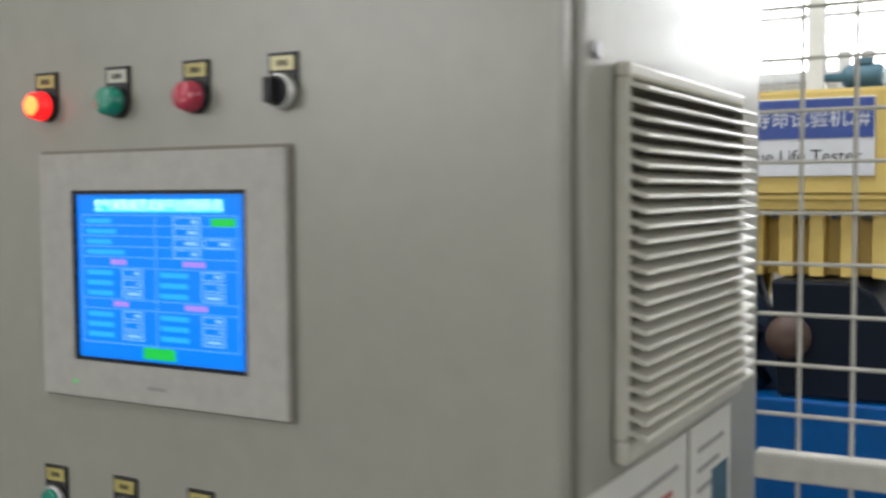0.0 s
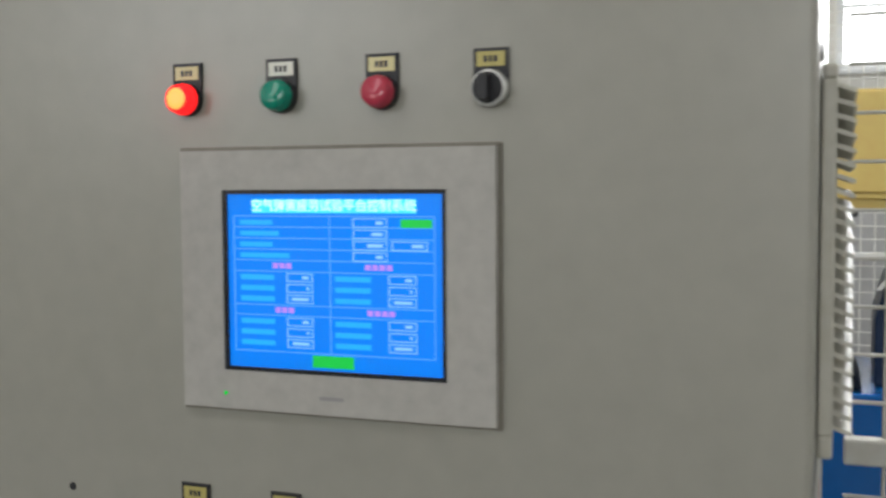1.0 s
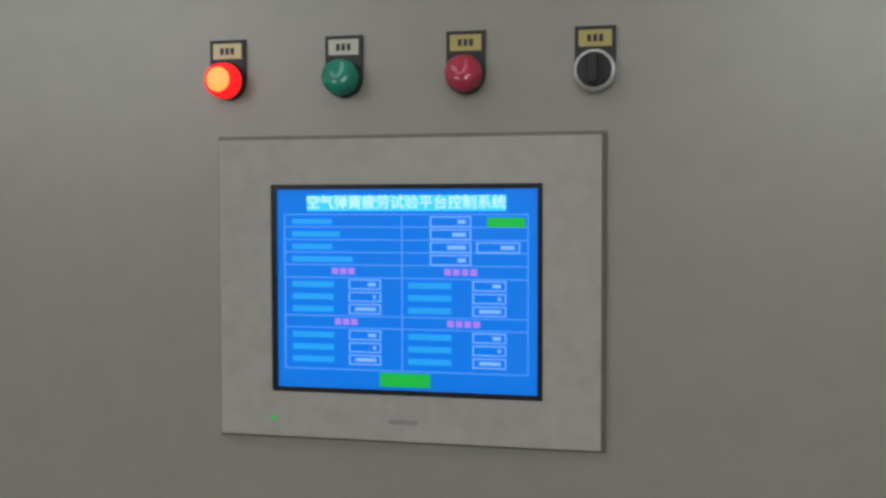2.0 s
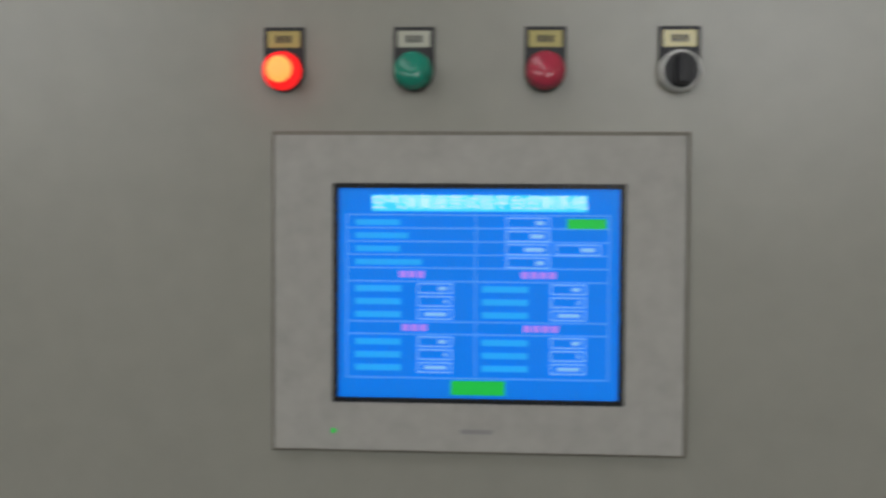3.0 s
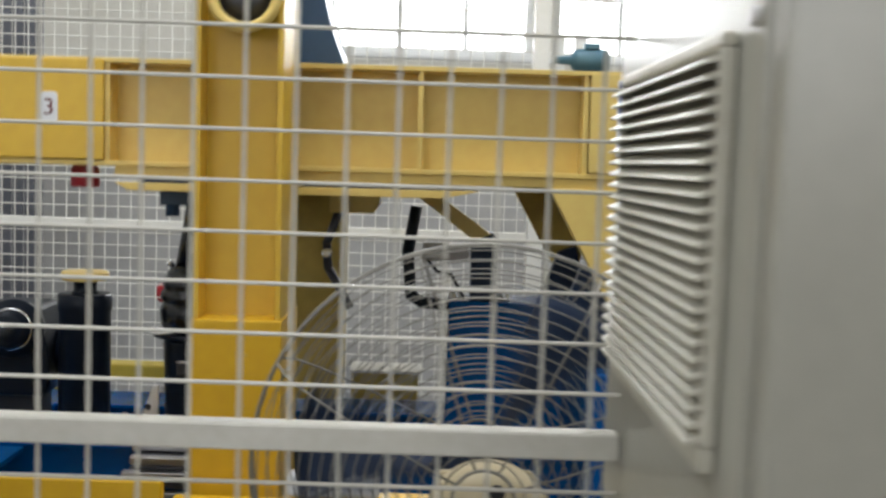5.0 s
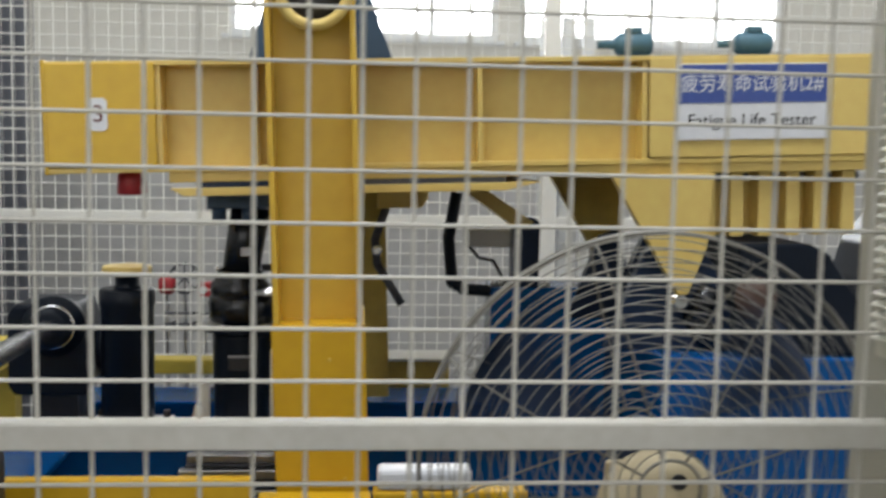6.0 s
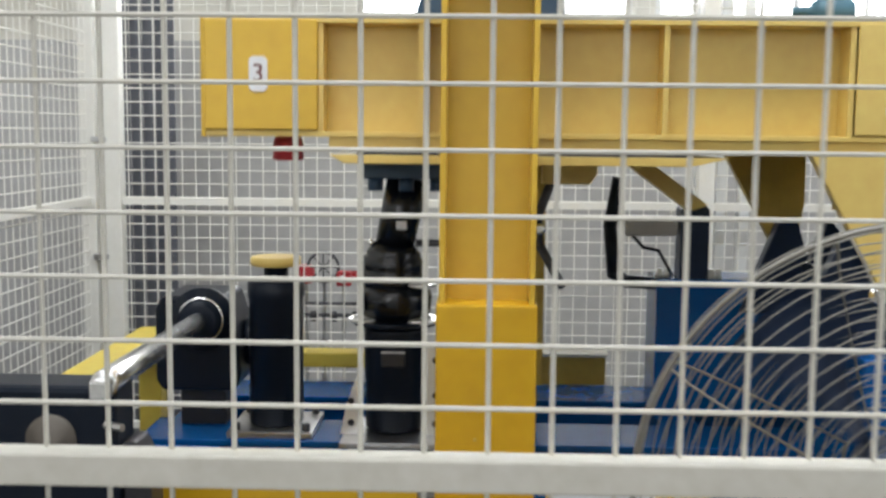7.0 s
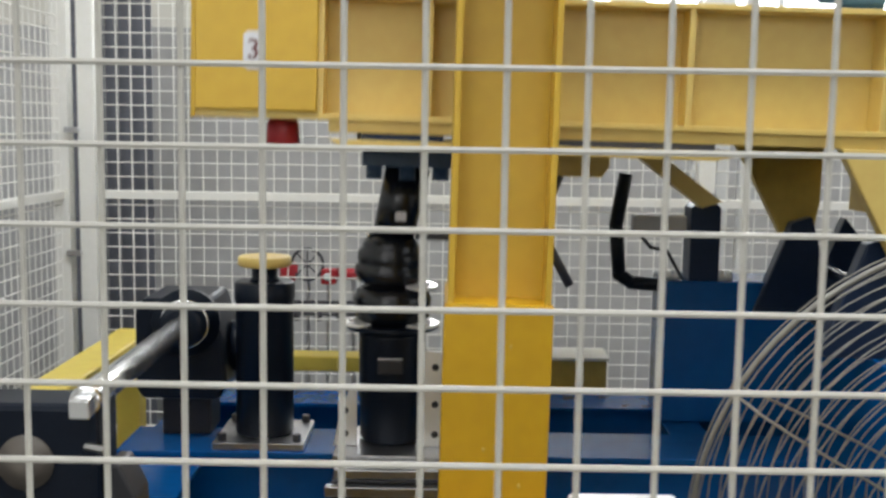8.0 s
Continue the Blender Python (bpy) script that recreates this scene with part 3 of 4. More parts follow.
part("link_arm", tube(B(), [(-0.93, 2.74, 1.28), (-0.97, 2.74, 1.17), (-0.965, 2.74, 1.09), (-0.89, 2.74, 0.96)], 0.014), DARKSTEEL, beam, "dark bent steel link")
part("link_joint", lathe(B(), (-0.965, 2.70, 1.14), (0, -1, 0), ((0, 0.016), (0.02, 0.016), (0.024, 0.01))), CHROME, beam)
# drives on top of the beam
part("drive_housing", plate(B(), [(-1.34, 1.708), (-1.29, 1.86), (-1.25, 2.05), (-1.0, 2.05), (-0.95, 1.82), (-0.90, 1.708)], 2.56, 2.86, 0.006), SLATE, beam, "dark blue drive housing")
for x in (-0.157, 0.229):
    mt = part("motor", lathe(B(), (x - 0.03, 2.7, 1.772), (1, 0, 0), ((-0.07, 0.012), (-0.02, 0.014), (-0.015, 0.026), (0.0, 0.037), (0.09, 0.037), (0.10, 0.03))), TEAL, beam, "small teal motor on the beam")
    part("motor_foot", block(B(), x - 0.09, x + 0.10, 2.66, 2.74, 1.708, 1.735, 0.003), TEAL, mt)
    part("junction_box", block(B(), x - 0.01, x + 0.04, 2.675, 2.725, 1.806, 1.826, 0.003), TEAL, mt)

# ---- fixed machine frame ----
frame_blue = thing("machine_frame", (-0.7, 2.9, 0.0), "blue painted steel base frame of the test machine", "machine frame")
for ya, yb in ((2.62, 2.86), (3.15, 3.38)):
    bm = B()
    block(bm, -2.15, 0.9, ya, yb, 0.495, 0.510, 0.002)
    block(bm, -2.15, 0.9, ya, yb, 0.33, 0.345, 0.002)
    block(bm, -2.15, 0.9, ya + 0.03, ya + 0.05, 0.345, 0.495)
    part("long_girder", bm, BLUE, frame_blue)
for x in (-2.05, -1.2, -0.5, 0.5):
    part("cross_girder", block(B(), x - 0.06, x + 0.06, 2.86, 3.15, 0.36, 0.508, 0.004), BLUE, frame_blue)
part("deck_plate", block(B(), -2.30, -1.90, 2.30, 2.618, 0.475, 0.495, 0.003), BLUE, frame_blue)
part("wing_plate", plate(B(), [(-2.30, 0.0), (-1.92, 0.0), (-1.90, 0.30), (-1.95, 0.47), (-2.30, 0.473)], 2.31, 2.34, 0.004), BLUE, frame_blue)
for x in (-2.0, -0.9, 0.6):
    for y in (2.74, 3.26):
        part("leg", block(B(), x - 0.07, x + 0.07, y - 0.08, y + 0.08, 0, 0.33, 0.004), BLUE, frame_blue)
part("drive_box", block(B(), -0.16, 0.95, 2.28, 3.0, 0.345, 0.85, 0.008), BLUE, frame_blue, "blue sheet drive cover")
part("tower", block(B(), -0.565, 0.25, 3.0, 3.2, 0.51, 0.955, 0.006), BLUE, frame_blue)
part("tower_head", plate(B(), [(-0.493, 0.955), (-0.402, 0.955), (-0.402, 1.18), (-0.42, 1.197), (-0.475, 1.197), (-0.493, 1.18)], 3.0, 3.1, 0.003), NAVY, frame_blue)
for x, r in ((-0.553, 0.016), (-0.528, 0.010), (-0.388, 0.018), (-0.362, 0.011)):
    part("tower_bolt", lathe(B(), (x, 3.03, 0.955), (0, 0, 1), ((0, r), (0.014, r), (0.018, r * 0.7), (0.03, r * 0.6)), 12), ALLOY, frame_blue, "bright steel bolt")
for y in (2.40, 2.98):
    part("pedestal", plate(B(), [(-0.30, 0.85), (0.12, 0.85), (0.02, 1.10), (-0.03, 1.16), (-0.09, 1.00), (-0.13, 1.16), (-0.19, 1.14)], y, y + 0.05, 0.004), NAVY, frame_blue, "dark blue pivot pedestal")
part("pivot_pin", rod(B(), (-0.09, 2.36, 1.0), (-0.09, 3.1, 1.0), 0.02), CHROME, frame_blue)

gear = thing("gear_motor", (0.2, 2.5, 0.85), "black gear motor with a rusty brown flange on the blue cover", "motor")
bm = plate(B(), [(0.08, 0.852), (0.50, 0.852), (0.44, 0.98), (0.33, 1.15), (0.27, 1.178), (0.06, 1.178)], 2.31, 2.70, 0.01)
part("casing", bm, BLACKPAINT, gear)
part("flange", lathe(B(), (0.112, 2.312, 1.02), (0, -1, 0), ((0, 0.062), (0.015, 0.062), (0.02, 0.054), (0.03, 0.052), (0.034, 0.016))), material("rusty_iron", (0.085, 0.05, 0.038), 0.6, stain=0.35), gear, "rusty brown round flange")
part("cooling_duct", tube(B(), [(0.02, 2.4, 0.86), (-0.04, 2.38, 0.95), (0.0, 2.36, 1.04)], 0.035), RUBBER, gear)

part("side_guard", plate(B(), [(0.53, 0.852), (0.95, 0.852), (0.95, 1.30), (0.70, 1.33), (0.56, 1.16), (0.53, 1.05)], 2.40, 2.75, 0.006), NAVY, gear, "dark blue sheet guard")
part("guard_edge", plate(B(), [(0.545, 1.13), (0.69, 1.315), (0.69, 1.335), (0.53, 1.13)], 2.385, 2.399, 0.002), ALLOY, gear, "bright metal edge strip")

# press cylinder with yellow cap
cyl = thing("press_cylinder", (-1.757, 2.76, 0.51), "black steel cylinder with a round yellow cap bolted to the frame", "cylinder")
part("base_plate", block(B(), -1.885, -1.63, 2.635, 2.885, 0.511, 0.530, 0.002), STEEL, cyl, "bare steel base plate")
part("barrel", lathe(B(), (-1.757, 2.76, 0.531), (0, 0, 1), ((0, 0.078), (0.005, 0.082), (0.38, 0.082), (0.39, 0.086), (0.435, 0.086), (0.44, 0.080))), BLACKPAINT, cyl)
part("neck", lathe(B(), (-1.757, 2.76, 0.97), (0, 0, 1), ((0, 0.045), (0.01, 0.037), (0.045, 0.037))), BLACKPAINT, cyl)
part("cap", lathe(B(), (-1.757, 2.76, 1.014), (0, 0, 1), ((0, 0.070), (0.004, 0.076), (0.024, 0.076), (0.028, 0.072))), YELLOW_HAZED, cyl, "yellow cap disc")
for dx in (-0.105, 0.105):
    for dy in (-0.10, 0.10):
        part("bolt", rod(B(), (-1.757 + dx, 2.76 + dy, 0.530), (-1.757 + dx, 2.76 + dy, 0.552), 0.012, seg=6), DARKSTEEL, cyl)

# air spring strut: a fixed can below, a swinging top above
SX, SY = -1.39, 2.72
strut = thing("air_spring_strut", (SX, SY, 0.40), "black air suspension strut clamped between frame and beam", "air spring")
part("clamp_base", block(B(), SX - 0.15, SX + 0.15, SY - 0.17, SY + 0.12, 0.511, 0.528, 0.003), STEEL, strut, "bare steel clamp plate")
part("clamp_block", block(B(), SX - 0.15, SX + 0.15, SY - 0.20, SY - 0.13, 0.40, 0.47, 0.006), DARKSTEEL, strut, "oily dark clamp block")
part("clamp_block", block(B(), SX - 0.13, SX + 0.13, SY - 0.19, SY - 0.12, 0.47, 0.505, 0.006), DARKSTEEL, strut)
part("can", lathe(B(), (SX, SY, 0.529), (0, 0, 1), ((0, 0.080), (0.01, 0.089), (0.15, 0.090), (0.16, 0.092), (0.30, 0.094), (0.315, 0.094))), BLACKPAINT, strut)
part("window_slot", block(B(), SX - 0.035, SX + 0.035, SY - 0.097, SY - 0.06, 0.735, 0.775, 0.004), BLACK, strut)
part("slot_lip", block(B(), SX - 0.035, SX + 0.035, SY - 0.100, SY - 0.09, 0.776, 0.781, 0.001), STEEL, strut)
part("flange", lathe(B(), (SX, SY, 0.845), (0, 0, 1), ((0, 0.098), (0.006, 0.128), (0.014, 0.132), (0.020, 0.128))), BLACKPAINT, strut)
for dx, dz, rr in ((-0.092, 0.866, 0.044), (0.084, 0.866, 0.050), (0.082, 0.972, 0.046)):
    lug = part("lug", lathe(B(), (SX + dx, SY - 0.055, dz), (0, -0.10, 1), ((0, rr - 0.004), (0.003, rr), (0.008, rr), (0.010, rr - 0.003))), ALLOY, strut, "bright polished lug")
    part("bolt_head", rod(B(), (SX + dx * 1.2, SY - 0.058, dz + 0.008), (SX + dx * 1.2, SY - 0.060, dz + 0.018), 0.008, seg=6), STEEL, lug)
part("collar", lathe(B(), (SX, SY, 0.885), (0, 0, 1), ((-0.02, 0.09), (0.0, 0.105), (0.05, 0.11), (0.075, 0.10), (0.085, 0.085))), RUBBER, strut)
for sx, zt, lean in ((-1, 0.70, 0.035), (1, 0.80, 0.0)):
    xi, xo = SX + sx * 0.092, SX + sx * 0.145
    br = part("clamp_bracket", plate(B(), [(xi, 0.529), (xo + sx * 0.012, 0.529), (xo - sx * lean * 0.2, 0.62), (xo - sx * lean, zt), (xi, zt)], SY - 0.085, SY - 0.073, 0.002), ALLOY, strut, "bare steel clamp bracket with bolt holes")
    for z in ((0.565, 0.63) if sx < 0 else (0.565, 0.65, 0.755)):
        part("bolt_hole", rod(B(), ((xi + xo) / 2 + sx * 0.006, SY - 0.0853, z), ((xi + xo) / 2 + sx * 0.006, SY - 0.087, z), 0.010, seg=12), BLACK, br)
for z0, z1, hw in ((0.385, 0.400, 0.155), (0.433, 0.462, 0.165), (0.485, 0.510, 0.140)):
    part("clamp_jaw", block(B(), SX - hw, SX + hw, SY - 0.235, SY - 0.205, z0, z1, 0.004), STEEL, strut, "oily steel clamp jaw")
TOPZ = 1.334
top = new("strut_top")
top.parent = strut
top.location = (SX + 0.02 - SX, 0, TOPZ - 0.40)
PLACE[top] = Vector((SX + 0.02, SY, TOPZ))
MX = SX + 0.035
bm = B()
block(bm, MX - 0.12, MX + 0.12, SY - 0.12, SY + 0.1, TOPZ - 0.05, TOPZ - 0.003, 0.004)
for x in (-0.09, 0.0, 0.09):
    rod(bm, (MX + x, SY - 0.08, TOPZ - 0.05), (MX + x, SY - 0.08, TOPZ - 0.085), 0.022, seg=10)
part("mount", bm, SLATE, top, "dark blue steel mount")
part("upper_tube", rod(B(), (MX, SY, TOPZ - 0.05), (SX - 0.005, SY, 1.075), 0.062, 0.058, seg=24), RUBBER, top, "glossy black upper sleeve")
part("hose_fitting", lathe(B(), (SX - 0.06, SY - 0.05, 1.09), (-0.5, -0.6, 0.4), ((0, 0.008), (0.02, 0.008), (0.024, 0.005))), CHROME, top)
part("label_patch", block(B(), SX + 0.005, SX + 0.035, SY - 0.068, SY - 0.062, 1.135, 1.16, 0.002), SIGNWHITE, top, "small white label")
part("bellows", lathe(B(), (SX - 0.012, SY, 0.945), (0.05, 0, 1), ((0, 0.06), (0.012, 0.086), (0.035, 0.099), (0.054, 0.097), (0.062, 0.088), (0.070, 0.093), (0.096, 0.092), (0.108, 0.080), (0.116, 0.082), (0.14, 0.064))), RUBBER, top)
part("side_pin", rod(B(), (SX + 0.06, SY, 1.09), (SX + 0.20, SY, 1.09), 0.012, seg=10), DARKSTEEL, top)

# bearing hub with chrome shaft
hub = thing("shaft_hub", (-1.98, 2.85, 0.51), "black bearing block with a polished chrome shaft", "bearing block")
part("housing", plate(B(), [(-2.10, 0.63), (-1.88, 0.63), (-1.86, 0.68), (-1.87, 0.80), (-1.91, 0.92), (-2.10, 0.92), (-2.12, 0.88), (-2.12, 0.66)], 2.72, 2.98, 0.012), BLACKPAINT, hub)
part("foot", block(B(), -2.06, -1.92, 2.78, 2.92, 0.511, 0.63, 0.005), BLACK, hub)
part("side_cover", lathe(B(), (-1.87, 2.86, 0.76), (1, 0.1, 0), ((0, 0.075), (0.025, 0.07), (0.04, 0.05))), BLACKPAINT, hub)
AX = Vector((-1.874 + 1.968, 1.55 - 2.70, 0.918 - 0.848)).normalized()
part("collar", lathe(B(), (-1.975, 2.74, 0.852), tuple(AX), ((0, 0.095), (0.03, 0.095), (0.045, 0.066), (0.10, 0.062), (0.105, 0.045))), BLACKPAINT, hub)
part("collar_ring", ring(B(), tuple(Vector((-1.975, 2.74, 0.852)) + AX * 0.055), tuple(AX), 0.064, 0.005), CHROME, hub)
part("shaft", lathe(B(), (-1.972, 2.70, 0.855), tuple(AX), ((0, 0.028), (1.10, 0.028), (1.11, 0.025))), CHROME, hub, "polished chrome shaft")
part("shaft_end", block(B(), -1.894, -1.858, 1.550, 1.585, 0.902, 0.938, 0.004), CHROME, hub, "bright square shaft end")

drive = thing("drive_block", (-2.1, 1.7, 0.0), "black steel drive block with a round pale cover", "drive block")
part("casing", block(B(), -2.6, -1.86, 1.60, 1.72, 0.0, 0.915, 0.012), BLACKPAINT, drive)
part("lower_casing", plate(B(), [(-1.855, 0.0), (-1.79, 0.0), (-1.80, 0.74), (-1.83, 0.80), (-1.855, 0.80)], 1.62, 1.71, 0.006), BLACK, drive)
part("round_cover", lathe(B(), (-1.988, 1.60, 0.81), (0, -1, 0), ((0, 0.050), (0.008, 0.050), (0.01, 0.040), (0.016, 0.038), (0.017, 0.0))), DULL, drive, "dull beige round cover")
part("bolt", rod(B(), (-1.88, 1.60, 0.84), (-1.84, 1.58, 0.84), 0.008, seg=6), STEEL, drive)

ybar = thing("yellow_guard_beam", (-2.3, 2.8, 0.0), "yellow painted square steel guard beam", "guard beam", "guard beams")
part("beam", block(B(), -2.36, -2.24, 2.35, 3.35, 0.64, 0.71, 0.006), LEMON, ybar)
for y in (2.5, 3.28):
    part("post", block(B(), -2.34, -2.26, y - 0.04, y + 0.04, 0, 0.64, 0.005), LEMON, ybar)
ybar = thing("yellow_guard_beam", (-1.5, 3.5, 0.0), "yellow painted low steel guard beam behind the frame", "guard beam", "guard beams")
part("beam", block(B(), -2.2, -1.15, 3.45, 3.55, 0.545, 0.60, 0.006), LEMON, ybar)
for x in (-2.1, -1.25):
    part("post", block(B(), x - 0.035, x + 0.035, 3.47, 3.53, 0, 0.545, 0.004), LEMON, ybar)
bx = thing("terminal_box", (-0.78, 3.5, 0.0), "beige steel terminal box on a stand", "terminal box")
part("body", block(B(), -0.93, -0.67, 3.42, 3.58, 0.50, 0.605, 0.005), OLIVE, bx)
part("lid", block(B(), -0.94, -0.66, 3.41, 3.59, 0.606, 0.618, 0.003), PAPER, bx, "pale lid")
part("stand", block(B(), -0.85, -0.75, 3.46, 3.54, 0, 0.50, 0.004), BEIGE, bx)

# front yellow base beam and the parts on it
base = thing("base_beam", (-1.2, 1.95, 0.0), "low yellow steel base beam under the rocking upright", "base beam")
part("beam", block(B(), -2.5, -1.28, 1.88, 1.92, 0.0, 0.625, 0.006), YELLOW_UNHAZED, base)
part("beam", block(B(), -0.985, -0.60, 1.90, 1.98, 0.0, 0.585, 0.006), YELLOW_UNHAZED, base)
part("cover_plate", block(B(), -1.27, -0.99, 1.895, 1.99, 0.0, 0.56, 0.004), YELLOW_UNHAZED, base)
part("hazard_strip", block(B(), -0.97, -0.62, 1.893, 1.899, 0.53, 0.545), BLACK, base)
wb = thing("white_tray", (-0.85, 1.85, 0.6), "shiny white plastic tray on the yellow base", "tray")
part("tray", block(B(), -0.975, -0.74, 1.905, 1.975, 0.587, 0.64, 0.012), SIGNWHITE, wb)
# sensor arm beside the tower
arm = thing("sensor_arm", (-0.6, 3.05, 0.955), "black bent bracket arm with a grey sensor and cable", "sensor")
part("arm", tube(B(), [(-0.69, 3.05, 1.28), (-0.715, 3.05, 1.12), (-0.70, 3.05, 0.965), (-0.66, 3.05, 0.94), (-0.50, 3.05, 0.93)], 0.022), BLACKPAINT, arm)
part("sensor", block(B(), -0.665, -0.50, 3.02, 3.08, 1.09, 1.155, 0.008), GREYWALL, arm, "grey sensor housing")
part("cable", tube(B(), [(-0.65, 3.03, 1.10), (-0.61, 3.02, 1.055), (-0.56, 3.02, 1.045), (-0.51, 3.02, 0.96)], 0.006, 6), BLACK, arm)

# ---- cooling fan behind the fence ----
FC = Vector((-0.532, 1.075, 0.911))
fan = thing("cooling_fan", (FC.x, FC.y, 0.0), "large floor standing cooling fan with a round wire cage", "fan")
FAX = Vector((-0.01, -1.0, -0.09)).normalized()
RF, DEEP, NRING = 0.392, 0.105, 19
q = FAX.to_track_quat("Z", "Y")


def cage(r, sg):
    """Height of the domed cage over the rim's plane at a radius."""
    return sg * (0.02 + DEEP * math.sqrt(max(0.0, 1 - (r / RF) ** 2)))


for nm, sg in (("front_guard", 1), ("rear_guard", -1)):
    boss = part(nm, ring(B(), tuple(FC + FAX * cage(0.05, sg)), tuple(FAX), 0.05, 0.003, seg=32, sub=4), FANGREY, fan)
    for i in range(NRING):
        r = RF * (0.17 + 0.83 * i / (NRING - 1))
        part("guard_ring", ring(B(), tuple(FC + FAX * cage(r, sg)), tuple(FAX), r, 0.0012, seg=64, sub=4), FANGREY, boss)
    for i in range(8):
        a = 2 * math.pi * i / 8 + 0.3
        pts = [FC + q @ Vector((r * math.cos(a), r * math.sin(a), cage(r, sg) - sg * 0.003)) for r in (0.05, 0.13, 0.21, 0.28, 0.33, 0.37, RF)]
        part("spoke", tube(B(), pts, 0.0021, 5), FANGREY, boss)
part("rim", ring(B(), tuple(FC), tuple(FAX), RF, 0.0038, seg=72), FANGREY, fan)
rotor = part("rotor", lathe(B(), tuple(Vector((FC.x, FC.y, 0)) - FAX * 0.03), tuple(FAX), ((0, 0.055), (0.06, 0.055), (0.07, 0.045))), FANBLADE, fan, "dark blue spinning rotor")
rotor.location = (0, 0.065, FC.z)
PLACE[rotor] = Vector((FC.x, FC.y, 0))
for k in range(3):
    bl = B()
    a0 = 2 * math.pi * k / 3
    vs = []
    for i in range(7):
        r = 0.05 + 0.28 * i / 6
        w = 0.20 + 0.025 * i
        vs.append([bl.verts.new(PLACE[rotor] + q @ Vector((r * math.cos(a0 + j * w), r * math.sin(a0 + j * w), 0.03 * j))) for j in (-1, 0, 1)])
    for i in range(6):
        for j in range(2):
            bl.faces.new((vs[i][j], vs[i][j + 1], vs[i + 1][j + 1], vs[i + 1][j])).smooth = True
    bmesh.ops.solidify(bl, geom=bl.faces[:], thickness=0.003)
    part("blade", bl, FANBLADE, rotor)
# the motor sits before the rotor, in a beige cast housing
MC = Vector((-0.522, 1.06, 0.832))
housing = part("motor_housing", lathe(B(), tuple(MC), (0, -1, 0), ((-0.02, 0.08), (0.0, 0.106), (0.045, 0.108), (0.066, 0.100), (0.080, 0.080), (0.083, 0.0)), 36), BEIGE, fan, "beige cast motor housing")
part("bore", rod(B(), (MC.x + 0.012, MC.y - 0.077, MC.z + 0.072), (MC.x + 0.012, MC.y - 0.084, MC.z + 0.072), 0.013, seg=16), BLACK, housing)
for i in range(12):
    a = 2 * math.pi * i / 12
    c, d = math.cos(a), math.sin(a)
    part("vent_slot", rod(B(), (MC.x + 0.03 + 0.016 * c, MC.y - 0.0835, MC.z - 0.005 + 0.016 * d), (MC.x + 0.03 + 0.038 * c, MC.y - 0.0835, MC.z - 0.005 + 0.038 * d), 0.003, seg=6), BLACK, housing)
part("mounting_arm", plate(B(), [(MC.x - 0.085, MC.z + 0.078), (MC.x + 0.075, MC.z + 0.082), (MC.x + 0.135, MC.z - 0.01), (MC.x + 0.15, MC.z - 0.13), (MC.x - 0.09, MC.z - 0.13)], MC.y + 0.012, MC.y + 0.028, 0.004), BEIGE, fan)
part("pole", rod(B(), (FC.x + 0.01, FC.y + 0.17, 0.03), (FC.x + 0.01, FC.y + 0.17, FC.z), 0.022), BLACK, fan)
part("foot", lathe(B(), (FC.x + 0.01, FC.y + 0.17, 0.0), (0, 0, 1), ((0, 0.25), (0.02, 0.25), (0.035, 0.05))), BLACK, fan)

# ---- behind the back fence ----
curtain = thing("strip_curtain", (-2.8, 4.63, 0.0), "dark grey hanging strip curtain behind the fence", "curtain")
for i in range(14):
    x = -3.0 + 0.03 * i
    part("strip", block(B(), x, x + 0.029, 4.60 + 0.02 * (i % 2), 4.612 + 0.02 * (i % 2), 0.0, 3.2), CURTAIN, curtain)
bm = B()
block(bm, -4.3, 3.6, 5.4, 5.45, 0, 1.9)
solid("partition_wall", bm, GREYWALL, "pale grey sheet partition behind the test cell", "partition", kind="structure")
for x in (-0.17, -0.07, 0.03):
    solid("steel_post", block(B(), x - 0.025, x + 0.025, 4.3, 4.35, 0, 2.05, 0.005), FRAMEWHITE, "white painted steel post behind the fence", "post", group="white posts")
pump = thing("valve_stand", (-1.83, 4.6, 0.0), "thin valve stand with handwheel and red valves behind the fence", "valve stand")
wheel = part("handwheel", ring(B(), (-1.868, 4.56, 0.779), (0, 1, 0), 0.072, 0.007, seg=28, sub=6), DARKSTEEL, pump, "dark steel handwheel")
for i in range(4):
    a = math.pi / 4 * i
    part("wheel_spoke", rod(B(), (-1.868 - 0.07 * math.cos(a), 4.56, 0.779 - 0.07 * math.sin(a)), (-1.868 + 0.07 * math.cos(a), 4.56, 0.779 + 0.07 * math.sin(a)), 0.004, seg=6), DARKSTEEL, wheel)
part("red_valve", block(B(), -1.805, -1.735, 4.54, 4.60, 0.690, 0.760, 0.008), RED, pump, "red valve body")
part("dial", lathe(B(), (-1.775, 4.54, 0.725), (0, -1, 0), ((0, 0.018), (0.004, 0.018), (0.006, 0.012))), SIGNWHITE, pump, "small white dial")
part("red_pipe", rod(B(), (-1.735, 4.58, 0.735), (-1.60, 4.58, 0.735), 0.026, seg=14), RED, pump, "red pipe")
part("red_valve", lathe(B(), (-1.955, 4.58, 0.70), (0, 0, 1), ((0, 0.03), (0.02, 0.042), (0.07, 0.042), (0.09, 0.025))), RED, pump)
for x in (-1.955, -1.87, -1.775, -1.66):
    part("stand_pipe", rod(B(), (x, 4.6, 0.0), (x, 4.6, 0.72), 0.010, seg=8), STEEL, pump)
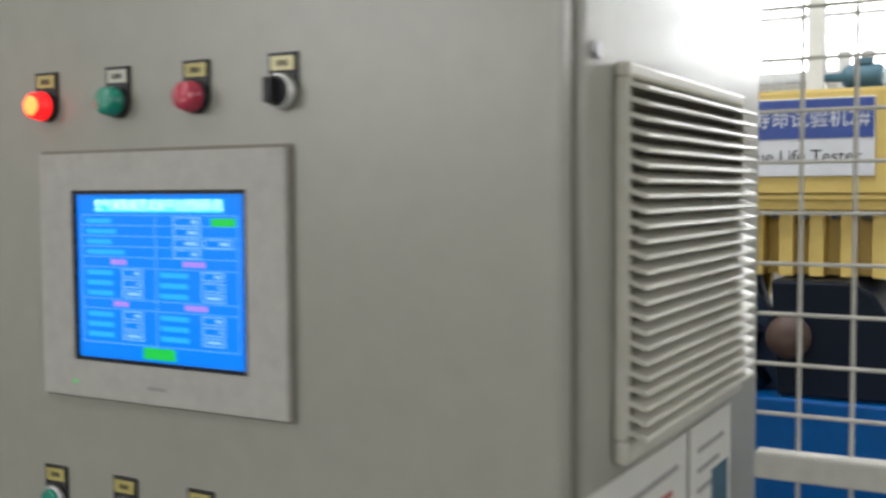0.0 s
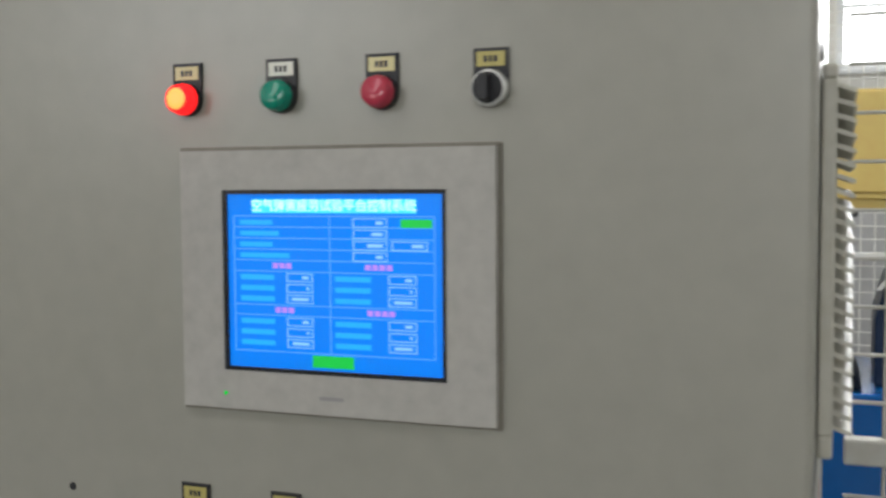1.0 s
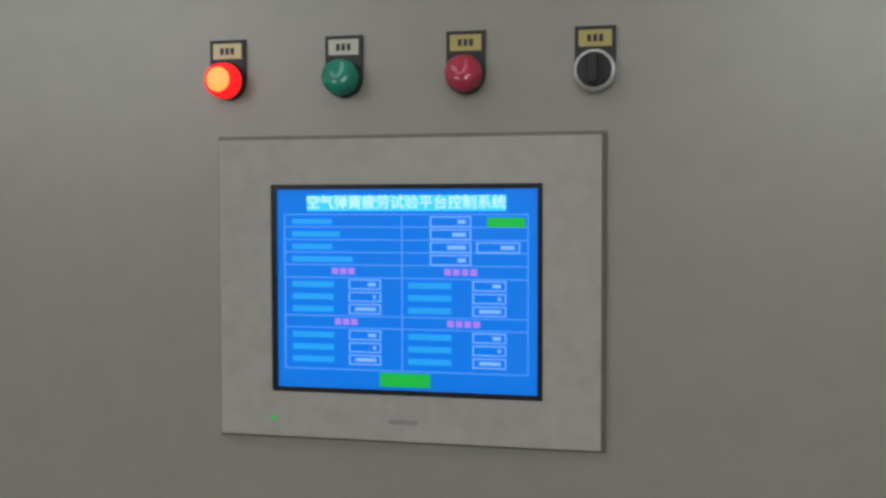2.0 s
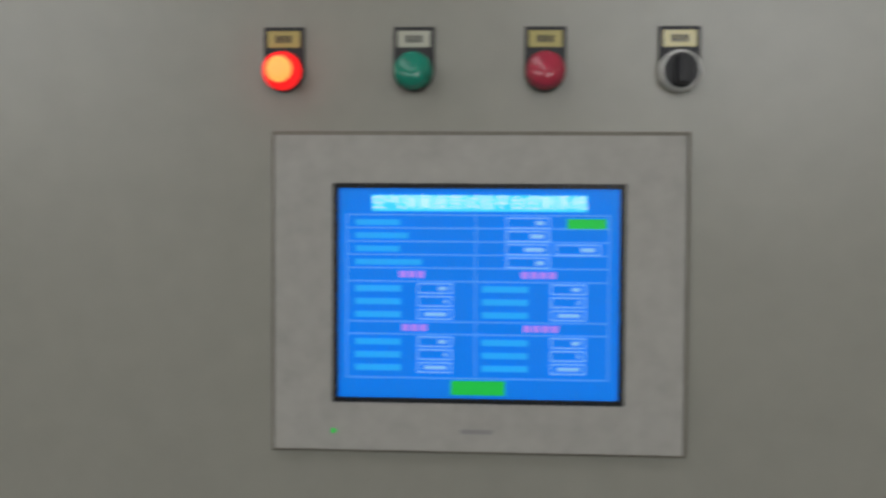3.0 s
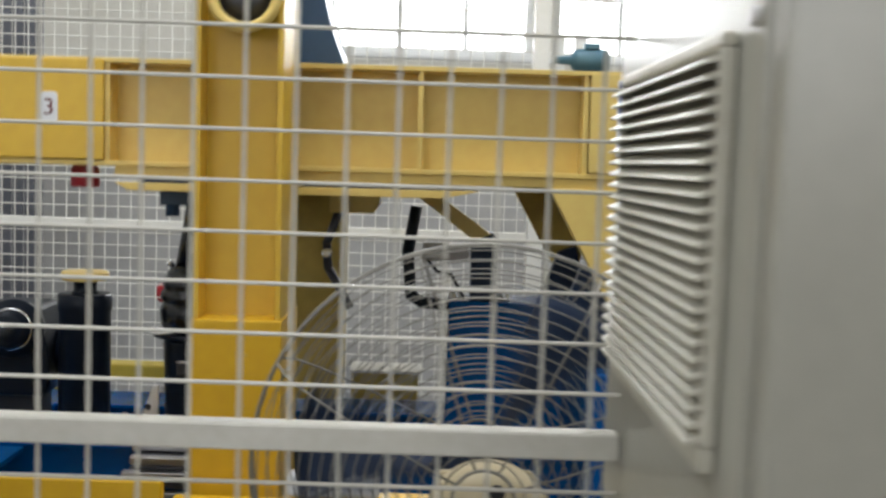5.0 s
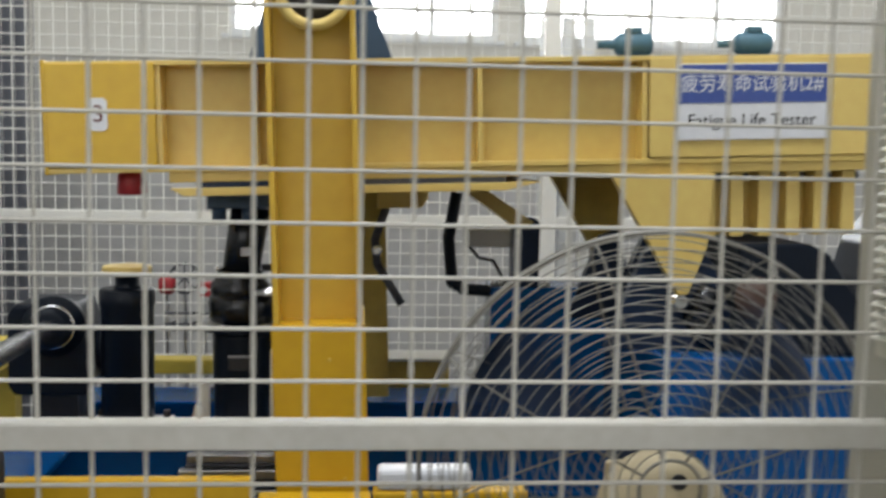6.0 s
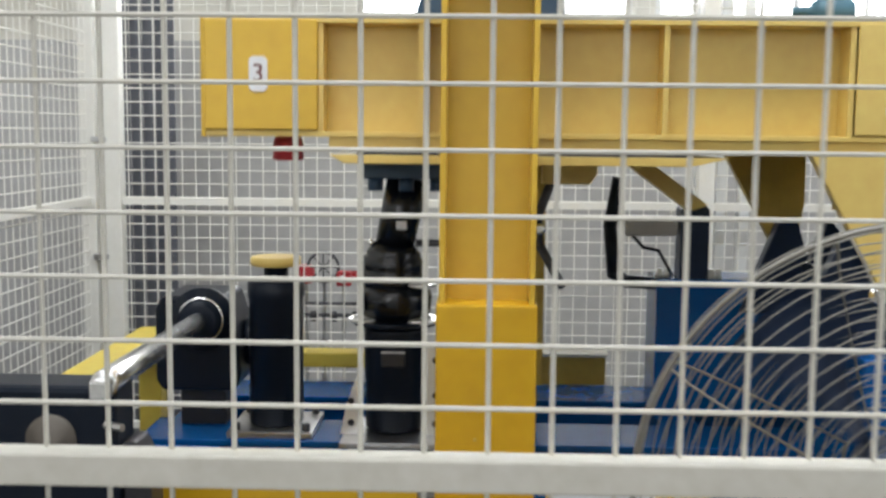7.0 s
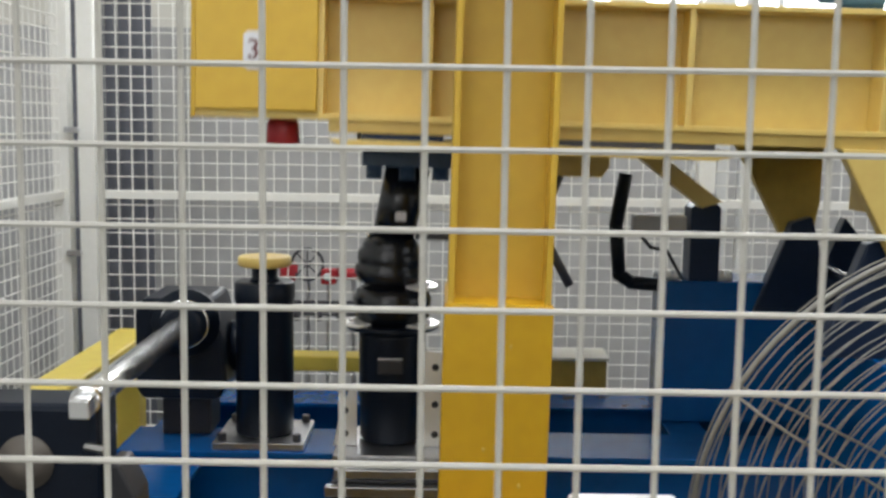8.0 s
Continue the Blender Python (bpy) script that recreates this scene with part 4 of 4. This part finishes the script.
for z in (0.545, 0.60):
    part("cross_pipe", rod(B(), (-1.97, 4.59, z), (-1.62, 4.59, z), 0.009, seg=8), DARKSTEEL, pump)
for x in (-1.92, -1.82, -1.72):
    part("fitting", lathe(B(), (x, 4.585, 0.515), (0, 0, 1), ((0, 0.014), (0.03, 0.02), (0.05, 0.012)), 12), DARKSTEEL, pump)
solid("partition_west", block(B(), -4.35, -4.3, 0.2, 5.45, 0, 1.9), GREYWALL, "grey sheet partition beyond the side fence", "partition", kind="structure")
shelf = thing("tool_rack", (-3.4, 2.6, 0.0), "dark metal tool rack beyond the side fence", "rack")
for z in (0.25, 0.65, 1.05):
    part("shelf", block(B(), -3.7, -3.2, 1.6, 3.9, z, z + 0.03), DARKSTEEL, shelf)
for y in (1.62, 2.75, 3.88):
    part("upright", block(B(), -3.24, -3.20, y - 0.02, y + 0.02, 0, 1.15), DARKSTEEL, shelf)
    part("upright", block(B(), -3.70, -3.66, y - 0.02, y + 0.02, 0, 1.15), DARKSTEEL, shelf)
for i in range(7):
    y = 1.75 + 0.3 * i
    crate = solid("parts_crate", block(B(), -3.6, -3.25, y, y + 0.22, 0.68 - 0.4 * (i % 2), 0.85 - 0.4 * (i % 2), 0.01), (NAVY, BLACK, RED)[i % 3], "dark plastic parts crate on the rack", "crate", group="crates")


# ---- what moves: the beam rocks on its pivot, the strut's top goes with it ----
def rock(t):
    w = 2 * math.pi / 0.584
    return 0.43 - 0.495 * math.cos(w * t) + 1.65 * math.sin(w * t)


def motions():
    rows, top_rows = [], []
    n = 110
    for i in range(n + 1):
        t = 8.0 * i / n
        a = rock(t)
        rows.append((t, pose(*PIV, 0, -a, 0)))
        m = pose(*PIV, 0, -a, 0) @ Matrix.Translation(PLACE[top] - Vector(PIV))
        p = m.translation - PLACE[strut]
        top_rows.append((t, pose(p.x, p.y, p.z, 0, -a, 0)))
    walk(beam, rows)
    walk(top, top_rows)
    spin = []
    for i in range(n + 1):
        turn = Matrix.Rotation(radians(76.0 * i), 4, FAX)
        spin.append((8.0 * i / n, Matrix.Translation((0, 0.065, FC.z)) @ turn))
    walk(rotor, spin)


motions()
